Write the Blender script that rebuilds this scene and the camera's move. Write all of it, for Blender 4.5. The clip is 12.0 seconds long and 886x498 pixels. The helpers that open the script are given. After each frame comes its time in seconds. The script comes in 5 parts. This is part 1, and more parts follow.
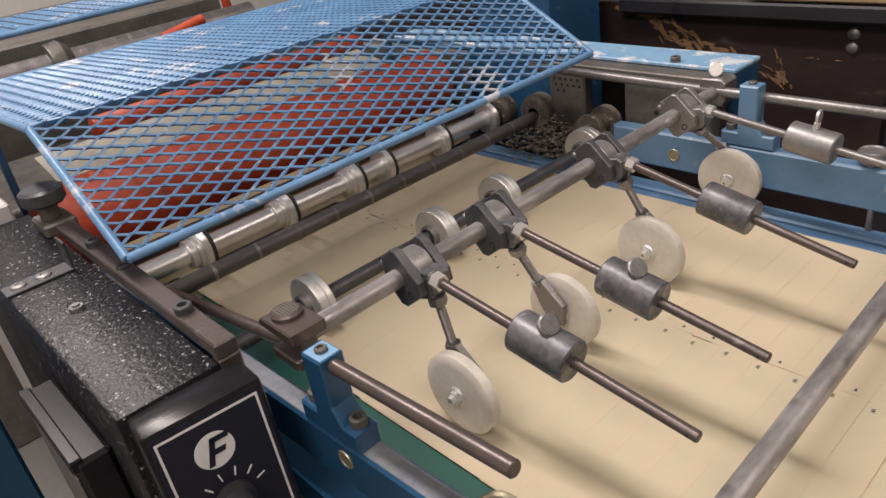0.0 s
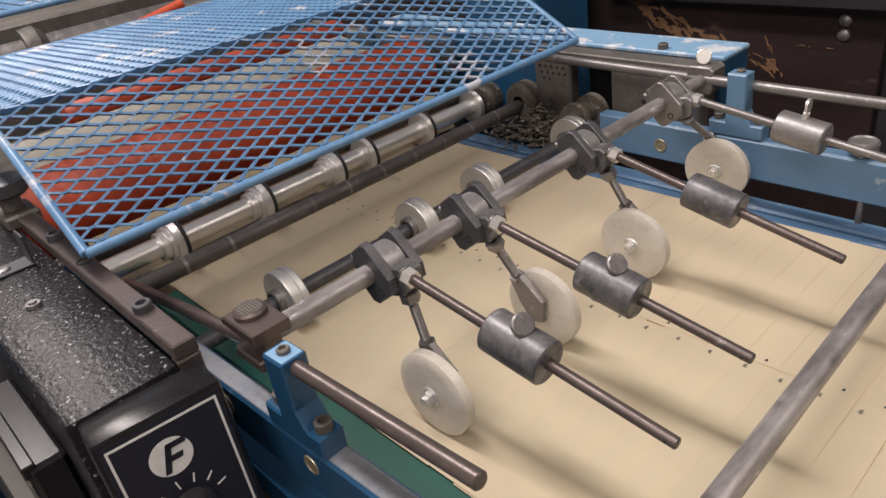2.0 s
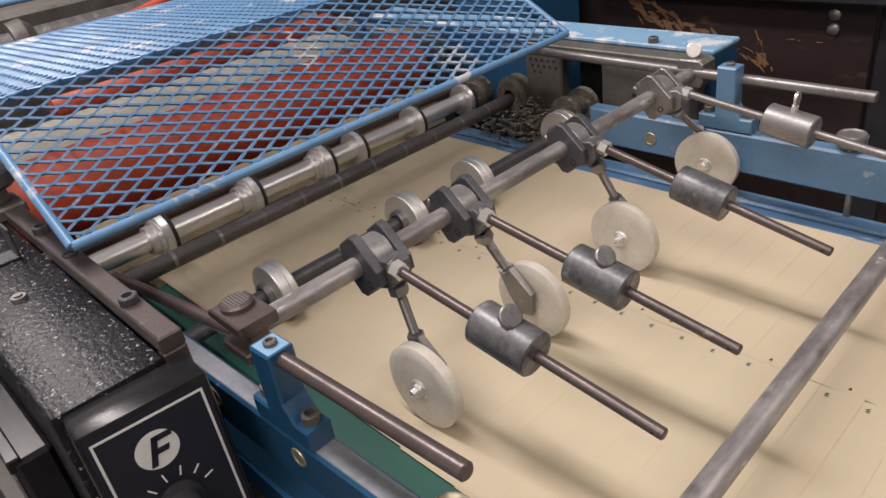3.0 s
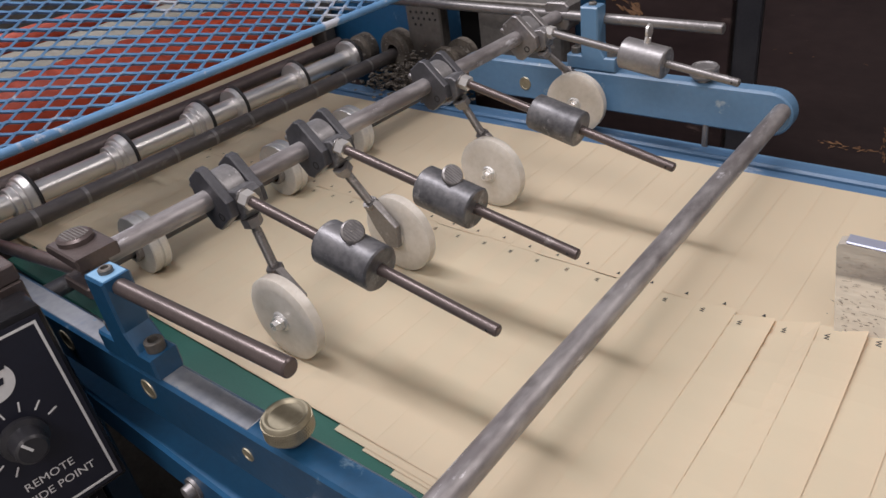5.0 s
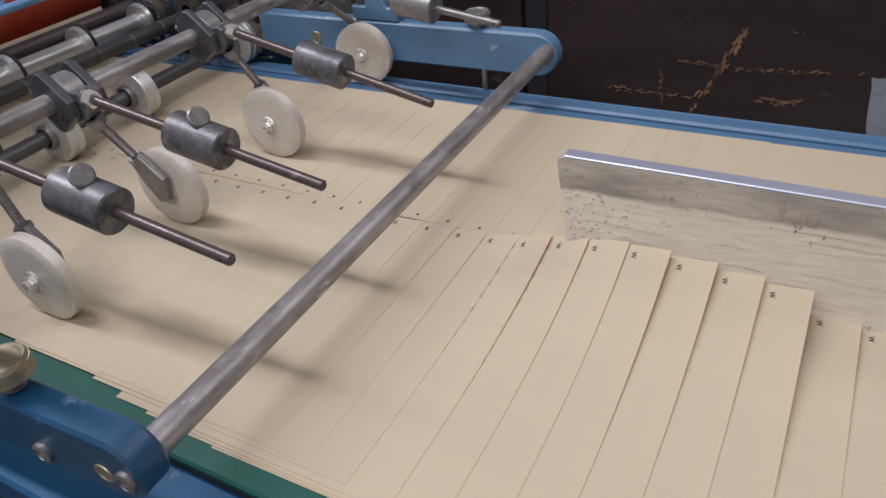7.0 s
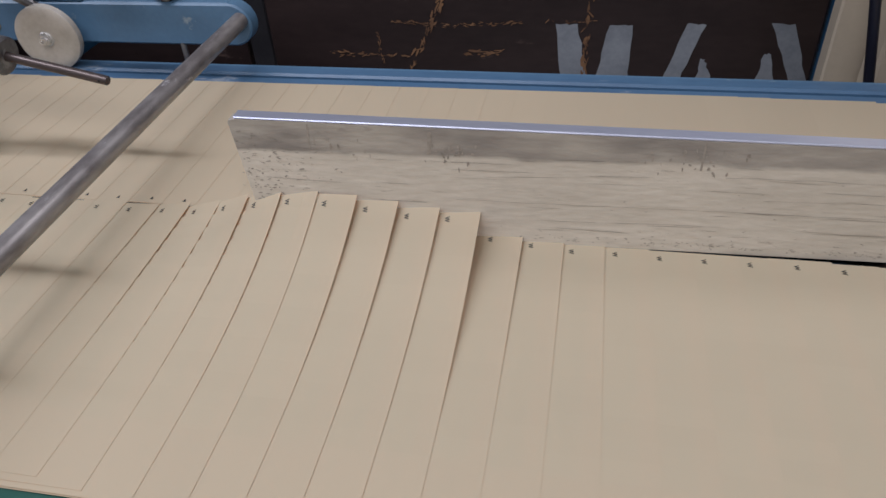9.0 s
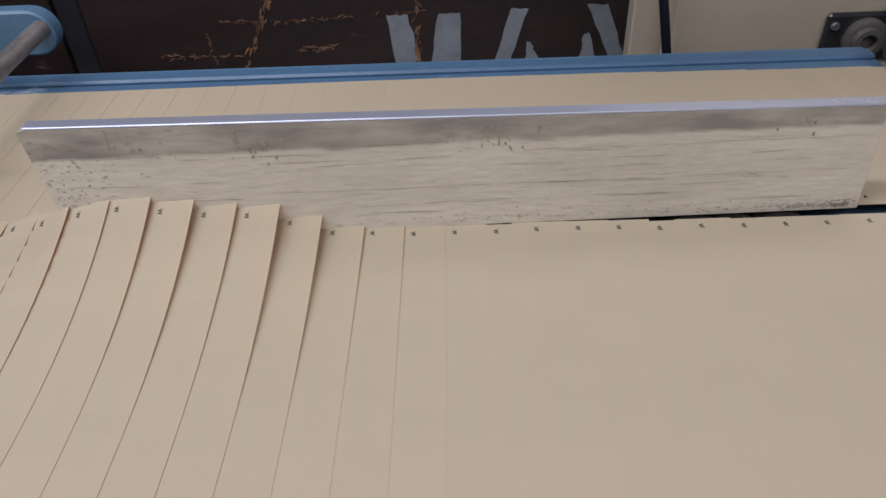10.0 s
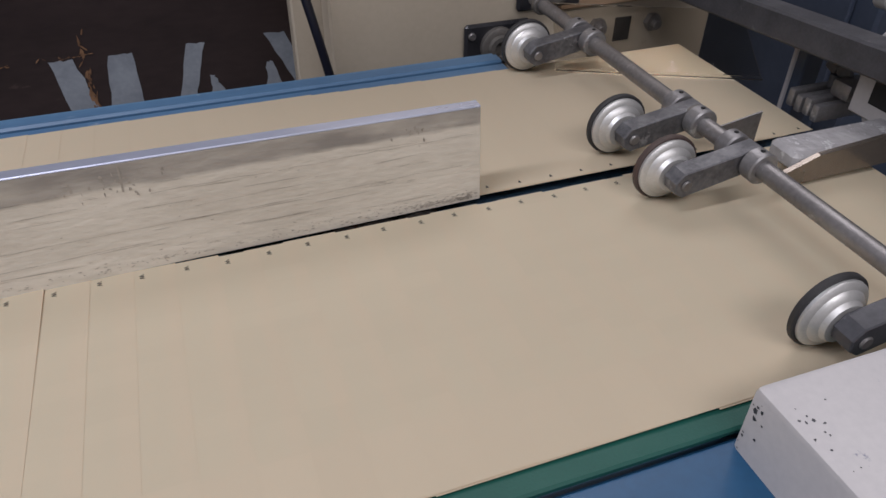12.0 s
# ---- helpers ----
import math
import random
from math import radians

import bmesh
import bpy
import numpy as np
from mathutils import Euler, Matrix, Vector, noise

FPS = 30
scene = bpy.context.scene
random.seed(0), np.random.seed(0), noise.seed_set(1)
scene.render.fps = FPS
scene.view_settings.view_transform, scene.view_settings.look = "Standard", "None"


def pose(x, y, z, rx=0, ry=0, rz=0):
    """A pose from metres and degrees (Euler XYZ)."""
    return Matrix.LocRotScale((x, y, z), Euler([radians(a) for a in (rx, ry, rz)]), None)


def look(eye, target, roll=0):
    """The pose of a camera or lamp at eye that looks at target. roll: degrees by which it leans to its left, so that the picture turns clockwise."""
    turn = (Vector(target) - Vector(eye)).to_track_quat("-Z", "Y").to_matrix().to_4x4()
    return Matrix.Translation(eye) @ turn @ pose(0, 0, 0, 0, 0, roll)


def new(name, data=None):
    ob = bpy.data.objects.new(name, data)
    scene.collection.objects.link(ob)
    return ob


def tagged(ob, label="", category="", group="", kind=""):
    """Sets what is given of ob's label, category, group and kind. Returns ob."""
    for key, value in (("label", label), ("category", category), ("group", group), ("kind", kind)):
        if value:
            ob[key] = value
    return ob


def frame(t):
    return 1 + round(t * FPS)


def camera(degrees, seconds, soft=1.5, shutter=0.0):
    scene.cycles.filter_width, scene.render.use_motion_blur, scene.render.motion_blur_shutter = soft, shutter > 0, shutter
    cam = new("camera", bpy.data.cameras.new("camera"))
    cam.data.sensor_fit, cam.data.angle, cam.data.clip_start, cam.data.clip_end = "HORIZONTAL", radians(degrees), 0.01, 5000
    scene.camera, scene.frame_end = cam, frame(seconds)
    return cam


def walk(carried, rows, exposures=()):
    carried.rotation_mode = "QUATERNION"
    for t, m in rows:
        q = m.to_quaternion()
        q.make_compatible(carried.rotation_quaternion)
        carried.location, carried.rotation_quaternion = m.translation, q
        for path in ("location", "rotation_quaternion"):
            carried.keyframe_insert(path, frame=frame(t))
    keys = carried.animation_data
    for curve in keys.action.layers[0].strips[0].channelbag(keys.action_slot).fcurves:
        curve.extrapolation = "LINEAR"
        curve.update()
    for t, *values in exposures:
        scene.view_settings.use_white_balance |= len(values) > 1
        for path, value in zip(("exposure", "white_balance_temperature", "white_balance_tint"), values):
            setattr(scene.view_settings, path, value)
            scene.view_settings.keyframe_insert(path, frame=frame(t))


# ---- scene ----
cam = camera(62.9, 12.0)
PATH = [
    (0, (0.436, -0.341, 1.406), (-0.927, 0.773, 0.458), -9.0),
    (0.5, (0.434, -0.332, 1.404), (-0.927, 0.779, 0.448), -9.1),
    (1, (0.432, -0.324, 1.399), (-0.924, 0.787, 0.436), -9.0),
    (1.5, (0.429, -0.318, 1.397), (-0.919, 0.794, 0.425), -8.9),
    (2, (0.428, -0.309, 1.395), (-0.915, 0.805, 0.416), -8.8),
    (2.5, (0.427, -0.307, 1.392), (-0.91, 0.809, 0.41), -8.8),
    (2.7, (0.428, -0.307, 1.393), (-0.906, 0.811, 0.407), -8.7),
    (4.3, (0.465, -0.295, 1.357), (-0.785, 0.884, 0.334), -8.5),
    (4.5, (0.475, -0.293, 1.352), (-0.754, 0.9, 0.32), -8.5),
    (5, (0.498, -0.288, 1.34), (-0.673, 0.944, 0.286), -8.3),
    (5.5, (0.52, -0.283, 1.331), (-0.581, 0.991, 0.252), -7.6),
    (6, (0.547, -0.275, 1.322), (-0.486, 1.037, 0.221), -7.3),
    (6.5, (0.575, -0.267, 1.313), (-0.381, 1.085, 0.192), -6.9),
    (7, (0.601, -0.262, 1.307), (-0.268, 1.129, 0.162), -6.5),
    (9, (0.708, -0.263, 1.3), (0.35, 1.268, 0.064), -4.0),
    (9.5, (0.736, -0.266, 1.298), (0.529, 1.281, 0.048), -3.4),
    (10, (0.767, -0.272, 1.298), (0.721, 1.281, 0.039), -2.7),
    (10.5, (0.797, -0.276, 1.297), (0.913, 1.275, 0.04), -1.8),
    (11, (0.828, -0.288, 1.3), (1.098, 1.251, 0.05), -1.1),
    (11.5, (0.855, -0.299, 1.304), (1.27, 1.214, 0.065), -0.1),
    (12, (0.879, -0.307, 1.314), (1.425, 1.176, 0.088), 0.7),
]
walk(cam, [(t, look(eye, target, roll)) for t, eye, target, roll in PATH],
     exposures=[(0, 0.17, 7100, 13), (2.5, 0.16, 6950, 13), (5, 0.10, 6450, 13), (6.5, -0.03, 6150, 12), (9.0, -0.39, 6000, 12), (12, -0.27, 6000, 13)])

# ---- world and lights ----
world = bpy.data.worlds.new("hall_air")
scene.world = world
world.use_nodes = True
world.node_tree.nodes["Background"].inputs[0].default_value = (0.80, 0.86, 1.0, 1)
world.node_tree.nodes["Background"].inputs[1].default_value = 0.12


def area_lamp(x, y, z, sx, sy, power, colour, target):
    d = bpy.data.lights.new("unseen_light", "AREA")
    d.shape, d.size, d.size_y, d.energy, d.color = "RECTANGLE", sx, sy, power, colour
    ob = new("unseen_light", d)
    ob.matrix_world = look((x, y, z), target)
    return ob


WHITE, WARM = (1.0, 0.955, 0.97), (1.0, 0.92, 0.88)
# Unseen long tube upstream, placed to suit the streaked shadows of the rods.
area_lamp(-1.7, -0.25, 3.5, 4.2, 0.24, 118, WHITE, (-1.7, -0.05, 0))
# Two added fills without a known fixture lift and warm the shade.
area_lamp(2.4, 1.9, 3.6, 2.6, 1.2, 44, WARM, (2.4, 1.6, 0))
area_lamp(1.2, -2.3, 3.6, 2.8, 1.2, 84, WARM, (1.2, -2.1, 0))


# ---- materials ----
def nodes_of(name):
    m = bpy.data.materials.new(name)
    m.use_nodes = True
    t = m.node_tree
    return m, t, t.nodes["Principled BSDF"]


def mat(name, a, b=None, rough=0.5, metal=0.0, big=6.0, small=120.0, bump=0.1, spread=0.5, rough_var=0.15,
        c=None, wear=0.0, wear_scale=30.0, stretch=(1, 1, 1), vary=0.0, spec=0.5):
    """Two scales of variation between a and b, worn patches of c, fine relief."""
    m, t, p = nodes_of(name)
    n, l = t.nodes, t.links
    b = b or tuple(v * 0.75 for v in a)
    co = n.new("ShaderNodeTexCoord")
    mp = n.new("ShaderNodeMapping")
    mp.inputs["Scale"].default_value = stretch
    l.new(co.outputs["Object"], mp.inputs["Vector"])
    n1, n2 = n.new("ShaderNodeTexNoise"), n.new("ShaderNodeTexNoise")
    n1.inputs["Scale"].default_value, n1.inputs["Detail"].default_value = big, 5
    n2.inputs["Scale"].default_value, n2.inputs["Detail"].default_value = small, 4
    l.new(mp.outputs[0], n1.inputs["Vector"]), l.new(mp.outputs[0], n2.inputs["Vector"])
    add = n.new("ShaderNodeMath")
    add.operation = "MULTIPLY_ADD"
    l.new(n2.outputs[0], add.inputs[0])
    add.inputs[1].default_value = 0.45
    l.new(n1.outputs[0], add.inputs[2])
    ramp = n.new("ShaderNodeMapRange")
    ramp.inputs[1].default_value, ramp.inputs[2].default_value = 0.72 - spread * 0.4, 0.72 + spread * 0.4
    l.new(add.outputs[0], ramp.inputs[0])
    mix = n.new("ShaderNodeMix")
    mix.data_type = "RGBA"
    mix.inputs[6].default_value, mix.inputs[7].default_value = (*a, 1), (*b, 1)
    l.new(ramp.outputs[0], mix.inputs[0])
    out = mix.outputs[2]
    if c:
        n3 = n.new("ShaderNodeTexNoise")
        n3.inputs["Scale"].default_value, n3.inputs["Detail"].default_value = wear_scale, 8
        n3.inputs["Roughness"].default_value = 0.7
        l.new(mp.outputs[0], n3.inputs["Vector"])
        r3 = n.new("ShaderNodeMapRange")
        r3.inputs[1].default_value, r3.inputs[2].default_value = 0.66 - wear * 0.3, 0.72 - wear * 0.3
        l.new(n3.outputs[0], r3.inputs[0])
        m3 = n.new("ShaderNodeMix")
        m3.data_type = "RGBA"
        m3.inputs[7].default_value = (*c, 1)
        l.new(r3.outputs[0], m3.inputs[0]), l.new(out, m3.inputs[6])
        out = m3.outputs[2]
    if vary:
        info = n.new("ShaderNodeObjectInfo")
        hv = n.new("ShaderNodeHueSaturation")
        r4 = n.new("ShaderNodeMapRange")
        r4.inputs[3].default_value, r4.inputs[4].default_value = 1 - vary, 1 + vary
        l.new(info.outputs["Random"], r4.inputs[0]), l.new(r4.outputs[0], hv.inputs["Value"]), l.new(out, hv.inputs["Color"])
        out = hv.outputs[0]
    l.new(out, p.inputs["Base Color"])
    rr = n.new("ShaderNodeMapRange")
    rr.inputs[3].default_value, rr.inputs[4].default_value = max(0.03, rough - rough_var), min(1, rough + rough_var)
    l.new(n1.outputs[0], rr.inputs[0]), l.new(rr.outputs[0], p.inputs["Roughness"])
    p.inputs["Metallic"].default_value = metal
    p.inputs["Specular IOR Level"].default_value = spec
    if bump:
        bp = n.new("ShaderNodeBump")
        bp.inputs["Strength"].default_value, bp.inputs["Distance"].default_value = bump, 0.002
        l.new(n2.outputs[0], bp.inputs["Height"]), l.new(bp.outputs[0], p.inputs["Normal"])
    return m


PAPER = mat("cream_paper", (0.628, 0.606, 0.462), (0.608, 0.586, 0.442), rough=0.62, big=2, small=900, bump=0.03, vary=0.012, spec=0.3)


def let_light_through(m, share, colour):
    """Thin stock: a share of the light passes and colours the shade under it."""
    t = m.node_tree
    n, l = t.nodes, t.links
    tr, mx, out = n.new("ShaderNodeBsdfTranslucent"), n.new("ShaderNodeMixShader"), n["Material Output"]
    tr.inputs[0].default_value = (*colour, 1)
    mx.inputs[0].default_value = share
    l.new(n["Principled BSDF"].outputs[0], mx.inputs[1]), l.new(tr.outputs[0], mx.inputs[2]), l.new(mx.outputs[0], out.inputs["Surface"])


let_light_through(PAPER, 0.37, (0.97, 0.54, 0.17))
INK = mat("black_ink", (0.03, 0.03, 0.03), rough=0.6, bump=0)
STEEL = mat("dull_steel", (0.285, 0.275, 0.275), (0.175, 0.168, 0.168), rough=0.42, metal=0.7, big=14, small=220, c=(0.34, 0.33, 0.33), wear=0.22, wear_scale=60)
BROWN_STEEL = mat("brown_oxide_steel", (0.135, 0.110, 0.106), (0.09, 0.073, 0.071), rough=0.36, metal=0.55, big=18, small=260, c=(0.19, 0.17, 0.165), wear=0.12)
IDLER_STEEL = mat("dark_brown_grey_steel", (0.145, 0.133, 0.132), (0.085, 0.077, 0.076), rough=0.45, metal=0.4, big=24, small=200, c=(0.22, 0.205, 0.20), wear=0.14, wear_scale=40, stretch=(1, 0.3, 1))
BAR_STEEL = mat("scuffed_bar_steel", (0.38, 0.365, 0.37), (0.19, 0.176, 0.18), rough=0.42, metal=0.55, big=34, small=160, c=(0.66, 0.66, 0.70), wear=0.20, wear_scale=46, stretch=(1, 0.3, 1), spread=0.35)
CHROME = mat("ground_bright_steel", (0.80, 0.79, 0.78), (0.70, 0.69, 0.68), rough=0.30, metal=0.75, big=8, small=60, bump=0.0, stretch=(1, 0.05, 1), rough_var=0.06)
COLLAR = mat("bright_turned_steel", (0.76, 0.75, 0.745), (0.66, 0.65, 0.645), rough=0.33, metal=0.7, big=10, small=80, bump=0.0, rough_var=0.06)
ALU = mat("turned_aluminium", (0.70, 0.70, 0.69), (0.56, 0.56, 0.55), rough=0.46, metal=0.75, big=20, small=400, bump=0.06)
BLACK_OXIDE = mat("black_oxide", (0.084, 0.085, 0.096), (0.048, 0.049, 0.056), rough=0.42, metal=0.3, big=25, small=250, c=(0.19, 0.19, 0.20), wear=0.10, wear_scale=45)
WEIGHT = mat("grey_weight_steel", (0.155, 0.155, 0.164), (0.072, 0.073, 0.081), rough=0.42, metal=0.4, big=40, small=220, spread=0.35, c=(0.26, 0.26, 0.27), wear=0.22, wear_scale=32)
WEIGHT_LIGHT = mat("bare_weight_steel", (0.31, 0.305, 0.31), (0.19, 0.186, 0.19), rough=0.42, metal=0.6, big=22, small=220, c=(0.46, 0.46, 0.46), wear=0.18, wear_scale=40)
NYLON = mat("ivory_nylon", (0.60, 0.57, 0.52), (0.47, 0.44, 0.385), rough=0.32, big=30, small=200, bump=0.03, c=(0.40, 0.36, 0.29), wear=0.10, wear_scale=26)
NYLON.node_tree.nodes["Principled BSDF"].inputs["Subsurface Weight"].default_value = 0.15
NYLON.node_tree.nodes["Principled BSDF"].inputs["Subsurface Radius"].default_value = (0.006, 0.005, 0.004)
RUBBER = mat("black_rubber", (0.025, 0.025, 0.027), rough=0.6, big=30, small=300)
RUBBER_BROWN = mat("brown_rubber", (0.075, 0.05, 0.045), (0.05, 0.035, 0.03), rough=0.6, big=30, small=300)
BLUE_DEEP = mat("deep_blue_enamel", (0.012, 0.070, 0.155), (0.010, 0.050, 0.108), rough=0.34, big=7, small=140, bump=0.06, c=(0.10, 0.17, 0.24), wear=0.09, wear_scale=30)
BLUE = mat("sky_blue_enamel", (0.100, 0.200, 0.325), (0.078, 0.160, 0.265), rough=0.42, big=7, small=140, bump=0.08, c=(0.26, 0.33, 0.38), wear=0.12, wear_scale=26)
BLUE_MESH = mat("chipped_blue_paint", (0.125, 0.265, 0.45), (0.075, 0.18, 0.335), rough=0.34, big=11, small=90, bump=0.12, c=(0.40, 0.43, 0.49), wear=0.27, wear_scale=13)
WORN_EDGE = mat("worn_steel_edge", (0.36, 0.38, 0.41), (0.2, 0.22, 0.26), rough=0.36, metal=0.6, big=16, small=120, c=(0.13, 0.24, 0.36), wear=0.2, wear_scale=20)
DUSTY_BLUE = mat("dusty_blue_paint", (0.20, 0.36, 0.52), (0.14, 0.29, 0.46), rough=0.45, big=6, small=90, bump=0.1, c=(0.50, 0.54, 0.58), wear=0.42, wear_scale=12, stretch=(1, 1.5, 1))
SCUFFED_BLUE = mat("scuffed_ledge_blue", (0.085, 0.175, 0.30), (0.06, 0.13, 0.235), rough=0.36, big=12, small=140, bump=0.1, c=(0.30, 0.35, 0.42), wear=0.24, wear_scale=20, stretch=(0.35, 1, 1))
BLUE_MID = mat("mid_blue_enamel", (0.016, 0.085, 0.185), (0.012, 0.062, 0.14), rough=0.35, big=6, small=140, bump=0.06, c=(0.12, 0.2, 0.28), wear=0.06, wear_scale=24)
SLATE = mat("slate_blue_enamel", (0.055, 0.07, 0.105), (0.04, 0.052, 0.08), rough=0.4, big=4, small=80, bump=0.05)
GREEN = mat("green_belt", (0.008, 0.085, 0.064), (0.006, 0.065, 0.05), rough=0.5, big=5, small=500, bump=0.1)
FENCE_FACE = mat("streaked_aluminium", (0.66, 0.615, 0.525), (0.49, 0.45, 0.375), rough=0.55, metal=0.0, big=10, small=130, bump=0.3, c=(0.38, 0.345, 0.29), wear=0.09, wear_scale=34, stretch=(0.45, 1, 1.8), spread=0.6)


def dark_band(m, edge, colour):
    """A darker grey band along the upper part of a plate, with a ragged lower rim and vertical smears."""
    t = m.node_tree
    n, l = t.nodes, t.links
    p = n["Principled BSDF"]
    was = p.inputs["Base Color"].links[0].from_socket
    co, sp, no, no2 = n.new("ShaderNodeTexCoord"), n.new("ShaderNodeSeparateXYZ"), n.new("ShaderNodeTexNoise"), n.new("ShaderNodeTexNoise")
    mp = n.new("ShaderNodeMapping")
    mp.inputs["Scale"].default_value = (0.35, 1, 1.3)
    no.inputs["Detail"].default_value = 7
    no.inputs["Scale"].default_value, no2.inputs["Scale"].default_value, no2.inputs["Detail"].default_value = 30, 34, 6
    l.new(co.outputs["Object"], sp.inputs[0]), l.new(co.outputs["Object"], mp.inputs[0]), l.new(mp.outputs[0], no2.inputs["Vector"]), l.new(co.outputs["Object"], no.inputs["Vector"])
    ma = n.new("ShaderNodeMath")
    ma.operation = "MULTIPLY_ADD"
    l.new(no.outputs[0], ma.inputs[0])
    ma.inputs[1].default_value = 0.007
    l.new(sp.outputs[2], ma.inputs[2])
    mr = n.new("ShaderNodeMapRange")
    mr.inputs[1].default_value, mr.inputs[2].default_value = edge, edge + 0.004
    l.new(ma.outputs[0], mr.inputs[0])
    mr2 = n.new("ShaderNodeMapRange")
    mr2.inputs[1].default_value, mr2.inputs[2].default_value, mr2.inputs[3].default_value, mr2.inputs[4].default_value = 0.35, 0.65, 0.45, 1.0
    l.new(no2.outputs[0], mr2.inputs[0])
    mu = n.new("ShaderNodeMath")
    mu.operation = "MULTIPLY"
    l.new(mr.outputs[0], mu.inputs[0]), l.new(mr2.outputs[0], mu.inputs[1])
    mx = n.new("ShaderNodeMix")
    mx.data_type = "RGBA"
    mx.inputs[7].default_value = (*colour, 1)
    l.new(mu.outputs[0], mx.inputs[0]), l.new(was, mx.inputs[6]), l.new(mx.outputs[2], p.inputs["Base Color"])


dark_band(FENCE_FACE, 0.9835, (0.235, 0.215, 0.19))
STAIN = mat("grey_stain", (0.40, 0.362, 0.31), (0.25, 0.225, 0.19), rough=0.6, metal=0.1, big=60, small=300, bump=0.1)
# Bluish base colour carries the cool light reflected by the top edge.
FENCE_TOP = mat("aluminium_edge_blue_sheen", (0.66, 0.70, 0.84), (0.54, 0.58, 0.74), rough=0.30, metal=0.7, big=12, small=110, bump=0.06, stretch=(0.3, 1, 1))
# Paper web toned down in colour for the shade under the guard.
SHADED_WEB = mat("shade_dimmed_web", (0.36, 0.35, 0.30), (0.27, 0.262, 0.22), rough=0.7, big=8, small=120, bump=0.1)
ORANGE = mat("red_orange_roller", (0.46, 0.055, 0.014), (0.27, 0.032, 0.011), rough=0.55, big=6, small=80, bump=0.08, c=(0.16, 0.06, 0.04), wear=0.16, wear_scale=12)
CREAM = mat("cream_machine_enamel", (0.46, 0.405, 0.32), (0.41, 0.36, 0.28), rough=0.42, big=4, small=120, bump=0.05, c=(0.24, 0.2, 0.15), wear=0.03, wear_scale=14)
PALE = mat("pale_grey_enamel", (0.49, 0.475, 0.475), (0.42, 0.41, 0.415), rough=0.45, big=5, small=160, bump=0.06, c=(0.13, 0.14, 0.22), wear=0.045, wear_scale=32)
WRINKLE = mat("dusty_black_wrinkle_paint", (0.006, 0.006, 0.008), (0.013, 0.013, 0.016), rough=0.33, big=12, small=230, bump=0.5, spread=0.7, c=(0.42, 0.42, 0.45), wear=0.21, wear_scale=210, spec=0.25)
BLACK_PLASTIC = mat("black_panel", (0.018, 0.018, 0.022), (0.03, 0.03, 0.034), rough=0.32, big=10, small=200, bump=0.05)
GLOSS_BLACK = mat("glossy_black_plastic", (0.010, 0.010, 0.012), (0.018, 0.018, 0.020), rough=0.24, spec=0.25, big=8, small=150, bump=0.02, c=(0.05, 0.05, 0.055), wear=0.1, wear_scale=14, rough_var=0.06)
NAVY = mat("navy_face_plate", (0.012, 0.013, 0.024), rough=0.35, bump=0.02)
WHITE_INK = mat("white_ink", (0.74, 0.74, 0.74), rough=0.5, bump=0)
GREY_PLATE = mat("grey_face_plate", (0.16, 0.156, 0.15), (0.12, 0.116, 0.112), rough=0.6, spec=0.25, big=8, small=90, bump=0.04)
DARK_PANEL = mat("scuffed_dark_brown_panel", (0.020, 0.0135, 0.0138), (0.038, 0.0255, 0.025), rough=0.36, big=5, small=60, bump=0.04, c=(0.10, 0.07, 0.062), wear=0.08, wear_scale=9, spec=0.5, stretch=(0.5, 1, 1.6))
SCRATCH = mat("bare_board_scratch", (0.24, 0.13, 0.065), (0.13, 0.07, 0.04), rough=0.75, big=40, small=200, bump=0.2)
SPRAY = mat("grey_spray_paint", (0.28, 0.31, 0.35), (0.20, 0.225, 0.26), rough=0.6, big=22, small=160, bump=0.05)
GREASE = mat("lint_covered_grease", (0.17, 0.15, 0.125), (0.06, 0.05, 0.042), rough=0.9, big=35, small=170, bump=0.9, c=(0.33, 0.31, 0.28), wear=0.25, wear_scale=70)
CAST = mat("dirty_cast_iron", (0.17, 0.16, 0.148), (0.10, 0.094, 0.087), rough=0.55, metal=0.5, big=14, small=140, bump=0.3, c=(0.24, 0.22, 0.2), wear=0.12, wear_scale=45)
WOOD = mat("brown_hardboard", (0.36, 0.25, 0.16), (0.27, 0.18, 0.11), rough=0.6, big=5, small=50, stretch=(1, 8, 1), bump=0.1)
FLOOR = mat("dark_concrete", (0.12, 0.116, 0.112), (0.16, 0.152, 0.145), rough=0.6, big=2, small=40, bump=0.2)
PLASTER = mat("unseen_pale_plaster", (0.62, 0.61, 0.59), (0.68, 0.67, 0.65), rough=0.8, big=1.2, small=30, bump=0.1)
TAPE = mat("crumpled_tape", (0.40, 0.395, 0.40), (0.28, 0.275, 0.28), rough=0.22, big=30, small=90, bump=1.0, c=(0.55, 0.55, 0.56), wear=0.3, wear_scale=60)
DARK_BRIGHT = mat("brown_tinted_bright_steel", (0.30, 0.26, 0.225), (0.2, 0.175, 0.15), rough=0.28, metal=0.8, big=8, small=150, bump=0.05)
BRASS = mat("dirty_brass", (0.40, 0.365, 0.27), (0.27, 0.245, 0.18), rough=0.42, metal=0.7, big=40, small=200)
# Black paint for the shade inside holes, slots and the recess; set screws too.
HOLE = mat("black_hole_fill", (0.012, 0.012, 0.013), rough=0.8, bump=0)
GLASS = bpy.data.materials.new("clear_plate")
GLASS.use_nodes = True
g = GLASS.node_tree.nodes["Principled BSDF"]
# Faint brown tint in the colour stands for the pane's reflections.
g.inputs["Base Color"].default_value, g.inputs["Roughness"].default_value = (0.80, 0.77, 0.72, 1), 0.06
